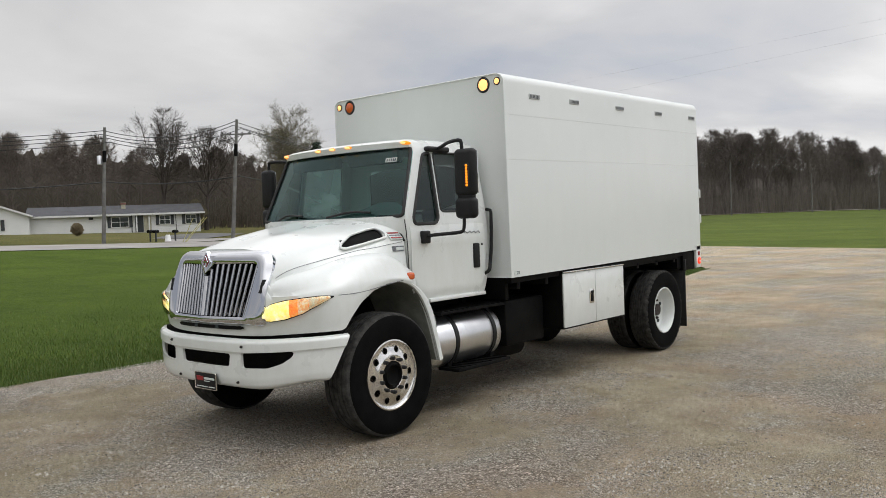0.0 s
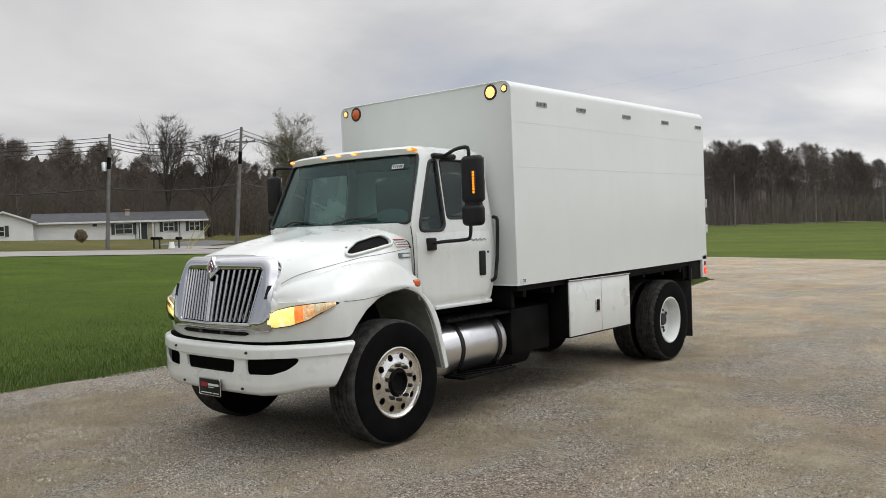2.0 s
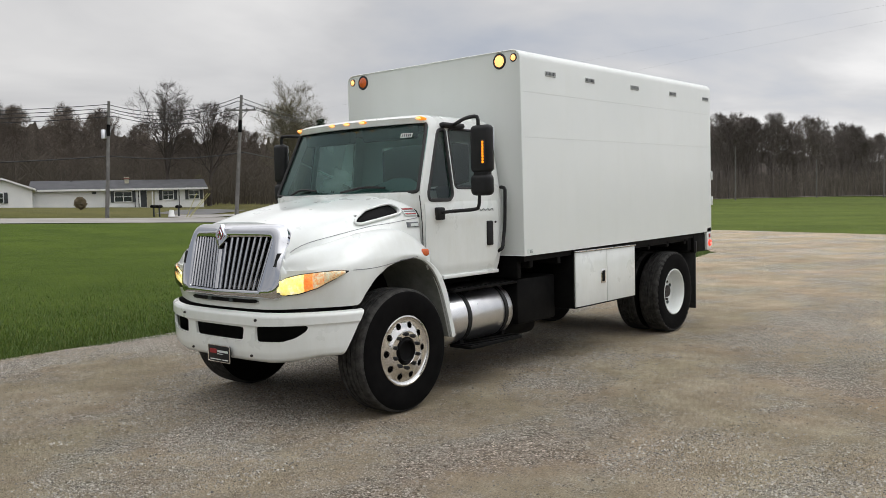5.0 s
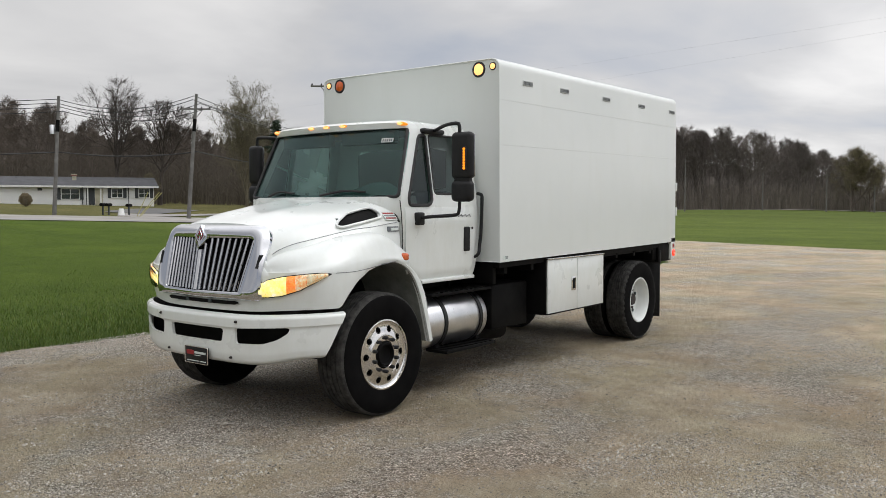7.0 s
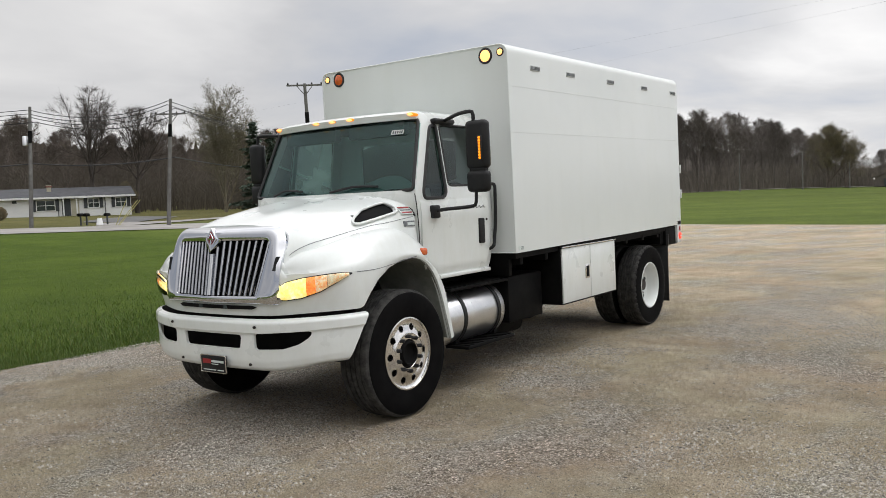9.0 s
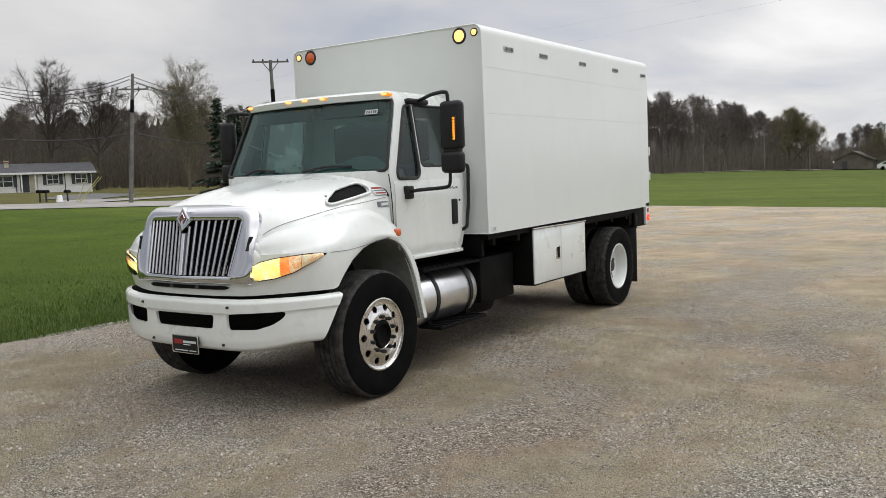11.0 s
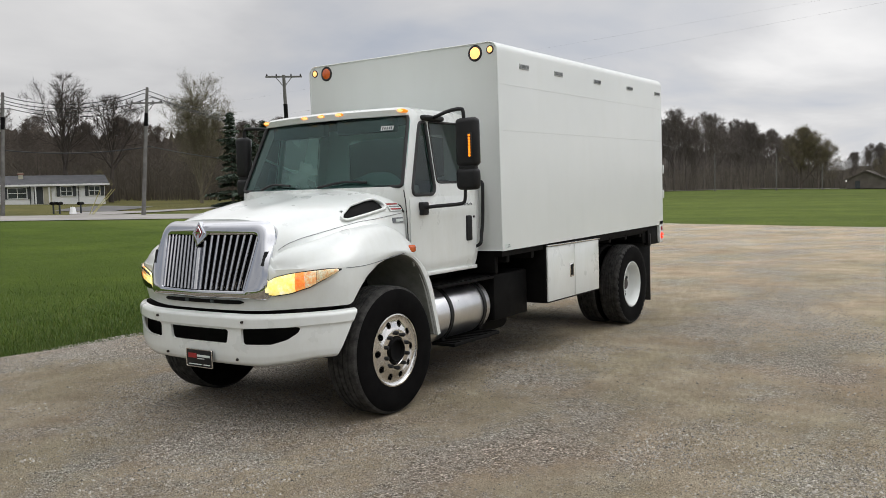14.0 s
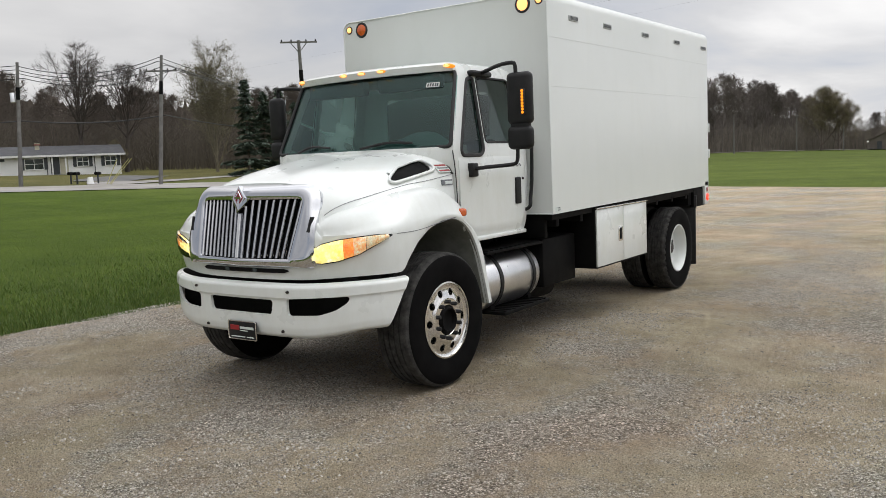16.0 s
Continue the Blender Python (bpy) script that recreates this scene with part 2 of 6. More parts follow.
def lawn_grass():
    s = Shade("lawn_grass", 0.9, Specular_IOR_Level=0.08)
    patches = s.ramp(s.noise(0.35, 6.0, 0.6), (0.3, (0.060, 0.096, 0.014)), (0.72, (0.094, 0.138, 0.022)))
    stripes = s.ramp(s.noise(1.0, 2.0, 0.4, (0.010, 0.14, 0.0)), (0.38, (0.86, 0.88, 0.84)), (0.64, (1.10, 1.07, 1.0)))
    tufts = s.ramp(s.noise(7.0, 9.0, 0.82), (0.34, (0.42, 0.46, 0.40)), (0.66, (1.35, 1.3, 1.15)))
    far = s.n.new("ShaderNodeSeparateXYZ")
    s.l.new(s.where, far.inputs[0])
    # far grass: the paler look of its view angle is put into the colour
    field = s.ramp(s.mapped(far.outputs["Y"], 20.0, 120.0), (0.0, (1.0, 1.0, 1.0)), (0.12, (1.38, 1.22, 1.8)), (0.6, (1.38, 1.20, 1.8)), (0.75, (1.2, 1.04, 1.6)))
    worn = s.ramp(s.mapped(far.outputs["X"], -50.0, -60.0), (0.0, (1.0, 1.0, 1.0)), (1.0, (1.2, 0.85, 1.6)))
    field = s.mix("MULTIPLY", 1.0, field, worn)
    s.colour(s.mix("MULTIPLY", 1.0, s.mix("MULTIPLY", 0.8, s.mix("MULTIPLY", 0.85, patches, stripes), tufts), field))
    s.bump(s.noise(22.0, 6.0, 0.75), 0.05)
    return s.mat


def blade_green():
    s = Shade("grass_blades", 0.55)
    s.colour(s.ramp(s.island(), (0.0, (0.042, 0.082, 0.007)), (0.7, (0.082, 0.138, 0.014)), (1.0, (0.15, 0.17, 0.04))))
    return s.mat


def gravel_bed():
    s = Shade("gravel_bed", 0.95, Specular_IOR_Level=0.12)
    # packed tan dirt with grit
    dirt = s.ramp(s.noise(1.7, 8.0, 0.68, None, 0.1), (0.30, (0.270, 0.222, 0.158)), (0.50, (0.350, 0.296, 0.216)), (0.70, (0.440, 0.380, 0.288)))
    specks = s.ramp(s.noise(85.0, 4.0, 0.65), (0.34, (0.40, 0.38, 0.36)), (0.46, (0.96,) * 3), (0.58, (1.0,) * 3), (0.70, (1.7, 1.7, 1.7)))
    dirt = s.mix("MULTIPLY", 0.9, dirt, specks)

    def crushed(scale):
        """Crushed limestone: each chip of its own grey, the small shadows between them painted dark."""
        sep = s.n.new("ShaderNodeSeparateColor")
        s.l.new(s.voronoi(scale, out="Color"), sep.inputs[0])
        tone = s.ramp(sep.outputs[0], (0.0, (0.10, 0.090, 0.074)), (0.25, (0.22, 0.202, 0.172)), (0.70, (0.41, 0.385, 0.342)), (1.0, (0.80, 0.77, 0.71)))
        gaps = s.ramp(s.voronoi(scale, "DISTANCE_TO_EDGE"), (0.02, (0.42, 0.40, 0.37)), (0.16, (1.0,) * 3))
        return s.mix("MULTIPLY", 0.9, tone, gaps)

    size = s.ramp(s.noise(2.3, 3.0), (0.46, (0.0,) * 3), (0.56, (1.0,) * 3))
    chips = s.mix("MIX", size, crushed(104.0), crushed(78.0))
    broad, broken = s.noise(0.62, 8.0, 0.62, (1.0, 0.75, 1.0), 0.25), s.noise(9.0, 7.0, 0.75)
    m = s.n.new("ShaderNodeMath")
    m.operation = "MULTIPLY_ADD"
    s.l.new(broken, m.inputs[0])
    m.inputs[1].default_value = 0.36
    s.l.new(broad, m.inputs[2])
    patch = s.ramp(m.outputs[0], (0.635, (0.06,) * 3), (0.765, (0.97,) * 3))
    both = s.mix("MIX", patch, dirt, chips)
    shade = s.ramp(s.noise(0.33, 6.0, 0.6), (0.3, (0.79, 0.78, 0.76)), (0.7, (1.18,) * 3))
    tinge = s.ramp(s.noise(0.55, 5.0, 0.6), (0.36, (0.99, 1.0, 0.94)), (0.50, (1.01, 1.0, 0.985)), (0.66, (1.07, 0.985, 0.93)))
    both = s.mix("MULTIPLY", 1.0, s.mix("MULTIPLY", 1.0, both, shade), tinge)
    # the gravel grows steadily paler from beside the truck to the far verge
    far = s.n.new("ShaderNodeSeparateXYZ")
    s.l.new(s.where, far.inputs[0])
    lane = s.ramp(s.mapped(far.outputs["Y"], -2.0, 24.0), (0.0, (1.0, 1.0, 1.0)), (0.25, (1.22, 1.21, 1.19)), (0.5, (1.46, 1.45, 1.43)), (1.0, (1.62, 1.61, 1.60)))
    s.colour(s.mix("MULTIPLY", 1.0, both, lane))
    s.bump(s.voronoi(88.0), 0.018)
    s.bump(s.noise(7.0, 8.0, 0.75), 0.05)
    return s.mat


def stone_chips():
    s = Shade("limestone_chips", 0.85)
    s.colour(s.ramp(s.island(), (0.0, (0.080, 0.070, 0.058)), (0.35, (0.22, 0.20, 0.168)), (0.75, (0.34, 0.312, 0.266)), (1.0, (0.47, 0.44, 0.385))))
    s.bump(s.noise(300.0), 0.001)
    return s.mat


LAWN, BLADES, GRAVEL, CHIPS = lawn_grass(), blade_green(), gravel_bed(), stone_chips()
CONCRETE = plain("worn_concrete", (0.26, 0.245, 0.225), (0.36, 0.342, 0.318), 0.3, 0.9, 0.0, 0.004, 9.0)
SIDING = plain("white_siding", (0.74, 0.75, 0.75), (0.82, 0.82, 0.81), 0.7, 0.6)
TRIM_WHITE = plain("white_trim", (0.72, 0.73, 0.72), (0.80, 0.80, 0.79), 2.0, 0.55)
SHINGLE = plain("grey_shingles", (0.055, 0.056, 0.062), (0.085, 0.086, 0.092), 1.2, 0.9, 0.0, 0.02, 6.0)
SHUTTER = plain("dark_shutter", (0.03, 0.035, 0.04), (0.05, 0.055, 0.06), 3.0, 0.6)
DARK_GLASS = plain("dark_window_glass", (0.018, 0.028, 0.025), (0.04, 0.055, 0.05), 1.0, 0.08, Coat_Weight=1.0)
POLE_WOOD = plain("weathered_pole", (0.125, 0.12, 0.115), (0.20, 0.195, 0.187), 2.0, 0.9, 0.0, 0.004, 14.0)
WIRE = plain("cable", (0.02, 0.02, 0.022), (0.04, 0.04, 0.042), 2.0, 0.6)
YELLOW = plain("yellow_guard", (0.42, 0.39, 0.13), (0.52, 0.48, 0.18), 2.0, 0.5)
BRICK = plain("red_brick", (0.20, 0.09, 0.07), (0.30, 0.14, 0.11), 5.0, 0.9)
CREAM = plain("cream_paint", (0.42, 0.40, 0.30), (0.52, 0.49, 0.38), 2.0, 0.6)
ASPHALT = plain("grey_asphalt", (0.10, 0.10, 0.098), (0.16, 0.155, 0.15), 0.4, 0.9, 0.0, 0.004, 12.0)
BARN = plain("faded_barn", (0.095, 0.083, 0.070), (0.15, 0.132, 0.113), 0.6, 0.9)


def bark(name, one, two):
    s = Shade(name, 0.95)
    s.colour(s.mix("MULTIPLY", 1.0, s.ramp(s.noise(1.5, 5.0), (0.3, one), (0.7, two)), s.ramp(s.chance(), (0.0, (0.7,) * 3), (1.0, (1.15,) * 3))))
    return s.mat


BARK = bark("grey_bark", (0.098, 0.084, 0.076), (0.185, 0.16, 0.145))
TREE_BARK = bark("dark_limbs", (0.045, 0.037, 0.032), (0.10, 0.082, 0.07))
BARK_DARK = bark("brown_bark", (0.090, 0.073, 0.060), (0.18, 0.148, 0.124))
OLIVE_BARK = bark("olive_bark", (0.10, 0.088, 0.062), (0.19, 0.168, 0.118))


def foliage(name, dark, light):
    s = Shade(name, 0.7)
    s.colour(s.ramp(s.island(), (0.0, dark), (1.0, light)))
    return s.mat


BUDS = foliage("spring_buds", (0.13, 0.125, 0.062), (0.25, 0.235, 0.125))
OLIVE = foliage("olive_buds", (0.135, 0.117, 0.062), (0.20, 0.17, 0.09))
NEEDLES = foliage("spruce_needles", (0.030, 0.052, 0.036), (0.085, 0.115, 0.078))
DRY_BUSH = foliage("dry_bush", (0.13, 0.10, 0.055), (0.25, 0.20, 0.12))
SCRUB = foliage("scrub", (0.060, 0.050, 0.038), (0.135, 0.113, 0.087))
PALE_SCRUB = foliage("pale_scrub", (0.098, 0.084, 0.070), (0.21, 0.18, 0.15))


def far_woods(name, dark, light):
    s = Shade(name, 1.0)
    trunks = s.ramp(s.noise(1.0, 6.0, 0.7, (1.6, 1.6, 0.10)), (0.36, dark), (0.66, light))
    s.colour(s.mix("MULTIPLY", 0.7, trunks, s.ramp(s.noise(0.8, 5.0, 0.7), (0.3, (0.55,) * 3), (0.7, (1.1,) * 3))))
    return s.mat


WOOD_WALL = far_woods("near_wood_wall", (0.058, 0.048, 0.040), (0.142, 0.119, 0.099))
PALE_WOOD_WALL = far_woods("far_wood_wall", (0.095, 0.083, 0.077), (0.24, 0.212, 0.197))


# ---- mesh tools ----
class Form:
    """Vertices and faces of one mesh in the making."""

    def __init__(self):
        self.v, self.f = [], []

    def add(self, verts, faces):
        n = len(self.v)
        self.v += [tuple(p) for p in verts]
        self.f += [tuple(n + i for i in f) for f in faces]
        return self

    def take(self, bm):
        bm.verts.index_update()
        self.add([v.co[:] for v in bm.verts], [[v.index for v in f.verts] for f in bm.faces])
        bm.free()
        return self

    def box(self, x0, x1, y0, y1, z0, z1, bevel=0.0, turn=None, steps=2):
        bm = bmesh.new()
        bmesh.ops.create_cube(bm, size=1.0, matrix=Matrix.Translation(((x0 + x1) / 2, (y0 + y1) / 2, (z0 + z1) / 2)) @ Matrix.Diagonal((x1 - x0, y1 - y0, z1 - z0, 1)))
        if bevel:
            bmesh.ops.bevel(bm, geom=bm.edges[:], offset=bevel, segments=steps, affect="EDGES", profile=0.5)
        if turn:
            bm.transform(turn)
        return self.take(bm)

    def loft(self, rings, closed=True, caps=True):
        m, n = len(rings), len(rings[0])
        verts = [p for r in rings for p in r]
        faces = [(i * n + j, i * n + (j + 1) % n, (i + 1) * n + (j + 1) % n, (i + 1) * n + j) for i in range(m - 1) for j in range(n if closed else n - 1)]
        if closed and caps:
            faces += [tuple(range(n))[::-1], tuple((m - 1) * n + j for j in range(n))]
        return self.add(verts, faces)

    def tube(self, pts, r, sides=8, caps=True):
        pts = [Vector(p) for p in pts]
        radii = r if isinstance(r, (list, tuple)) else [r] * len(pts)
        rings, ref = [], None
        for i, p in enumerate(pts):
            d = (pts[min(i + 1, len(pts) - 1)] - pts[max(i - 1, 0)]).normalized()
            if ref is None:
                ref = d.orthogonal().normalized()
            ref = (ref - d * ref.dot(d)).normalized()
            side = d.cross(ref)
            rings.append([p + radii[i] * (math.cos(q) * ref + math.sin(q) * side) for q in (2 * math.pi * k / sides for k in range(sides))])
        return self.loft(rings, True, caps)

    def ring(self, pts, r, sides=6):
        """A closed tube along a loop."""
        pts = [Vector(p) for p in pts]
        n, rings = len(pts), []
        mid = sum(pts, Vector()) / n
        for i, p in enumerate(pts):
            d = (pts[(i + 1) % n] - pts[i - 1]).normalized()
            out = p - mid
            out = (out - d * out.dot(d)).normalized()
            side = d.cross(out)
            rings.append([p + r * (math.cos(q) * out + math.sin(q) * side) for q in (2 * math.pi * k / sides for k in range(sides))])
        rings.append(rings[0])
        return self.loft(rings, True, False)

    def lathe(self, profile, steps=48, at=(0, 0, 0), axis="x", caps=True):
        """Turns (radius, along) pairs round an axis."""
        rings = []
        for r, h in profile:
            ring = []
            for k in range(steps):
                q = 2 * math.pi * k / steps
                c, s = r * math.cos(q), r * math.sin(q)
                p = {"x": (h, c, s), "y": (s, h, c), "z": (c, s, h)}[axis]
                ring.append((p[0] + at[0], p[1] + at[1], p[2] + at[2]))
            rings.append(ring)
        return self.loft(rings, True, caps)

    def prism(self, poly, axis, a, b):
        """A polygon of the two other axes, drawn out along one axis from a to b."""
        def put(u, v, w):
            return {"x": (w, u, v), "y": (u, w, v), "z": (u, v, w)}[axis]
        return self.loft([[put(u, v, a) for u, v in poly], [put(u, v, b) for u, v in poly]])

    def mesh(self, name, mats, smooth=38.0):
        me = bpy.data.meshes.new(name)
        me.from_pydata(self.v, [], self.f)
        bm = bmesh.new()
        bm.from_mesh(me)
        bmesh.ops.recalc_face_normals(bm, faces=bm.faces)
        bm.to_mesh(me)
        bm.free()
        for m in mats if isinstance(mats, (list, tuple)) else (mats,):
            me.materials.append(m)
        if smooth:
            me.shade_smooth()
            me.set_sharp_from_angle(angle=radians(smooth))
        return me


def part(name, form, material, parent, label="", smooth=38.0):
    ob = new(name, form.mesh(name, material, smooth))
    ob.parent = parent
    return tagged(ob, label)


def thing(name, label, category, group="", kind="", at=(0, 0, 0)):
    ob = tagged(new(name), label, category, group, kind)
    ob.location = at
    return ob


def solid(name, form, material, label, category, group="", kind="", smooth=38.0):
    return tagged(new(name, form.mesh(name, material, smooth)), label, category, group, kind)


def carved(ob, cutters, thickness=0.0, tangled=False, edge=32.0):
    """Gives a shell its thickness and cuts openings through it, for good."""
    if thickness:
        m = ob.modifiers.new("shell", "SOLIDIFY")
        m.thickness, m.offset, m.use_even_offset = thickness, -1.0, not tangled
    extra = []
    for form in cutters:
        c = new("cutter", form.mesh("cutter", (), 0))
        m = ob.modifiers.new("cut", "BOOLEAN")
        m.object, m.operation, m.solver, m.use_self = c, "DIFFERENCE", "EXACT", tangled
        extra.append(c)
    bpy.context.view_layer.update()
    done = bpy.data.meshes.new_from_object(ob.evaluated_get(bpy.context.evaluated_depsgraph_get()))
    ob.modifiers.clear()
    ob.data = done
    done.shade_smooth()
    done.set_sharp_from_angle(angle=radians(edge))
    for c in extra:
        bpy.data.objects.remove(c)
    return ob


class Smooth:
    """A run of (x, value) pairs with its corners eased."""

    def __init__(self, pairs, ease_over=0.05):
        xs, ys = np.array([p[0] for p in pairs]), np.array([p[1] for p in pairs])
        a, b = (ys[1] - ys[0]) / (xs[1] - xs[0]), (ys[-1] - ys[-2]) / (xs[-1] - xs[-2])
        xs = np.concatenate([[xs[0] - 1], xs, [xs[-1] + 1]])
        ys = np.concatenate([[ys[0] - a], ys, [ys[-1] + b]])
        self.x = np.linspace(xs[1], xs[-2], 121)
        taps = np.linspace(-2, 2, 21)
        weight = np.exp(-taps ** 2 / 2)
        self.y = sum(w * np.interp(self.x + t * ease_over, xs, ys) for t, w in zip(taps, weight)) / weight.sum()


def along(x, table):
    """Lines between (x, value) pairs, straight or eased."""
    if isinstance(table, Smooth):
        return float(np.interp(x, table.x, table.y))
    return float(np.interp(x, [p[0] for p in table], [p[1] for p in table]))


def curve(pts, n):
    """n points evenly along a smooth curve through pts."""
    pts = [Vector(p) for p in pts]
    ext = [2 * pts[0] - pts[1], *pts, 2 * pts[-1] - pts[-2]]
    fine = []
    for i in range(len(pts) - 1):
        p0, p1, p2, p3 = ext[i:i + 4]
        for k in range(20):
            t = k / 20
            fine.append(0.5 * (2 * p1 + (p2 - p0) * t + (2 * p0 - 5 * p1 + 4 * p2 - p3) * t * t + (3 * p1 - p0 - 3 * p2 + p3) * t ** 3))
    fine.append(pts[-1])
    run = np.cumsum([0] + [(b - a).length for a, b in zip(fine, fine[1:])])
    return [Vector([float(np.interp(d, run, [p[c] for p in fine])) for c in range(len(pts[0]))]) for d in np.linspace(0, run[-1], n)]


def softened(poly, r, steps=4):
    """A 2-D polygon with its corners rounded."""
    out, n = [], len(poly)
    for i in range(n):
        p, a, b = Vector(poly[i]), Vector(poly[i - 1]), Vector(poly[(i + 1) % n])
        ra, rb = min(r, (a - p).length * 0.45), min(r, (b - p).length * 0.45)
        s, e = p + (a - p).normalized() * ra, p + (b - p).normalized() * rb
        for k in range(steps + 1):
            t = k / steps
            out.append(tuple((1 - t) ** 2 * s + 2 * t * (1 - t) * p + t * t * e))
    return out


# ---- ground ----
def ease(a, b, x):
    t = min(1.0, max(0.0, (x - a) / (b - a)))
    return t * t * (3 - 2 * t)


def ground_z(x, y):
    h = 0.033 * -x - 0.012 * y - 0.5
    rise = 0.0 if h < -0.3 else (h + 0.3) ** 2 / 1.2 if h < 0.3 else h
    return rise + 0.9 * ease(40, 150, y) * ease(5, -45, x)


def graded(reach, near, step):
    out, d = [0.0], step
    while out[-1] < reach:
        out.append(out[-1] + d)
        if out[-1] > near:
            d *= 1.18
    return sorted({-v for v in out} | set(out))


def sheet(xs, ys, height):
    n = len(xs)
    return Form().add([(x, y, height(x, y)) for y in ys for x in xs], [(j * n + i, j * n + i + 1, (j + 1) * n + i + 1, (j + 1) * n + i) for j in range(len(ys) - 1) for i in range(n - 1)])


def lawn_height(x, y):
    return ground_z(x, y) - 0.03 - 0.04 * ease(-5.0, -2.5, x) * ease(22, 12, y) + 0.012 * noise.noise((x * 0.3, y * 0.3, 3.0))


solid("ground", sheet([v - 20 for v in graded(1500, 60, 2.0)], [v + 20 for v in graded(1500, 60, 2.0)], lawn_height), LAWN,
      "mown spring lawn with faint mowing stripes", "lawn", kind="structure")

# the gravel lot, whose near verge runs beside the truck and whose far verge crosses behind it
VERGE = [(-4.9, -70), (-4.75, -20), (-4.55, -4), (-4.45, -0.5), (-4.22, 1.2), (-4.1, 4), (-3.9, 10), (-3.8, 17), (-4.3, 19.6), (-5.6, 21.6), (-9, 23.0), (-16, 23.6), (-30, 23.4)]


def verge_x(y):
    return along(y, [(b, a) for a, b in VERGE[:9]])


def lot_height(x, y):
    return ground_z(x, y) - 0.033 * ease(-4.2, -2.6, x) * ease(18, 10, y) + 0.014 * noise.noise((x * 0.45, y * 0.45, 0.0)) * min(1.0, max(0.15, abs(x) * 0.3 + abs(y - 2.5) * 0.12 - 0.6)) + 0.004 * noise.noise((x * 2.1, y * 2.1, 5.0))


def lot():
    f = Form()
    rows = [(y, -14.0 if y > 23.6 else (along(y, [(19.6, -4.3), (21.6, -5.6), (23.0, -9), (23.6, -16)]) if y > 19.6 else verge_x(y))) for y in [-15.5, -14.5, -13.5] + [-13 + 0.4 * k for k in range(110)]]
    edges = []
    for y, x0 in rows:
        wob = 0.10 * noise.noise((y * 1.3, 0, 0)) + 0.05 * noise.noise((y * 4.7, 2, 0))
        edges.append([x0 + wob + (60 - x0) * (k / 70) ** 1.7 for k in range(71)])
    verts, faces = [], []
    for (y, _), xs in zip(rows, edges):
        for x in xs:
            # the far verge slants a little
            yy = y - 0.42 * min(12.0, x) * ease(22, 30, y)
            verts.append((x, yy, lot_height(x, yy)))
    n = 71
    faces = [(j * n + i, j * n + i + 1, (j + 1) * n + i + 1, (j + 1) * n + i) for j in range(len(rows) - 1) for i in range(n - 1)]
    f.add(verts, faces)
    return f


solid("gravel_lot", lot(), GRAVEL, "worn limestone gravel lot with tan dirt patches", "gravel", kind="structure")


def strip(name, edge_a, edge_b, material, label, category, steps=40, lift=0.02):
    a, b = curve([(*p, 0) for p in edge_a], steps), curve([(*p, 0) for p in edge_b], steps)
    f = Form()
    f.loft([[(p.x + (q.x - p.x) * k / 6, p.y + (q.y - p.y) * k / 6, ground_z(p.x + (q.x - p.x) * k / 6, p.y + (q.y - p.y) * k / 6) + lift) for k in range(7)] for p, q in zip(a, b)], False)
    return solid(name, f, material, label, category, kind="structure")


strip("road", [(-90, -55), (-51.5, 18), (-44, 32.3), (-33, 53)], [(-99, -50), (-60.5, 22), (-53.5, 36.5), (-42, 58)], CONCRETE, "pale worn concrete country road", "road")
strip("driveway", [(-56.0, 32.7), (-54.2, 33.9), (-56.5, 40.3), (-59.7, 47.4), (-64.0, 57.0)], [(-62.8, 36.9), (-60.9, 39.0), (-60.6, 42.5), (-62.6, 48.2), (-66.5, 57.5)], CONCRETE, "pale concrete side lane off the road", "driveway", lift=0.035)
strip("house_drive", [(-60.6, 39.6), (-63.5, 42.5), (-68.0, 48.0), (-72.0, 52.5)], [(-66.0, 37.5), (-70.0, 40.5), (-76.0, 46.5), (-79.0, 51.5)], ASPHALT, "grey asphalt drive before the house", "driveway", lift=0.03)
strip("distant_road", [(-160, 118), (-60, 150), (-12, 163), (60, 172)], [(-160, 124), (-60, 156), (-12, 168), (60, 177)], CONCRETE, "pale distant road at the edge of the woods", "road", lift=0.12)


# ---- the truck ----
truck = thing("box_truck", "white conventional-cab box truck parked on the gravel lot", "truck")

# plan of the hood's lower wall, from the middle of the nose round to the door
NOSE = curve([(0, -1.050), (0.3, -1.037), (0.55, -0.992), (0.77, -0.925), (0.955, -0.842), (1.085, -0.73), (1.143, -0.59), (1.152, -0.42), (1.15, 0.0), (1.145, 0.24), (1.10, 0.36)], 97)
CREST = Smooth([(-0.95, 1.56), (-0.86, 1.60), (-0.5, 1.69), (0.0, 1.775), (0.36, 1.83)])
CREASE_X = Smooth([(-0.95, 0.64), (-0.86, 0.70), (-0.6, 0.80), (-0.35, 0.87), (0.0, 0.94), (0.36, 0.985)])
CREASE_Z = Smooth([(-1.0, 1.21), (-0.95, 1.265), (-0.89, 1.345), (-0.80, 1.405), (-0.68, 1.445), (-0.33, 1.517), (-0.14, 1.55), (0.03, 1.563), (0.36, 1.605)], 0.035)
FENDER_TOP = Smooth([(-0.98, 1.22), (-0.8, 1.235), (-0.6, 1.262), (-0.4, 1.295), (0.0, 1.330), (0.2, 1.305), (0.36, 1.28)])
ARCH = [(-0.60, 0.93), (-0.54, 0.945), (-0.47, 1.03), (-0.36, 1.135), (-0.22, 1.215), (-0.05, 1.262), (0.12, 1.268), (0.26, 1.225), (0.38, 1.12), (0.47, 0.96), (0.54, 0.75), (0.604, 0.516)]


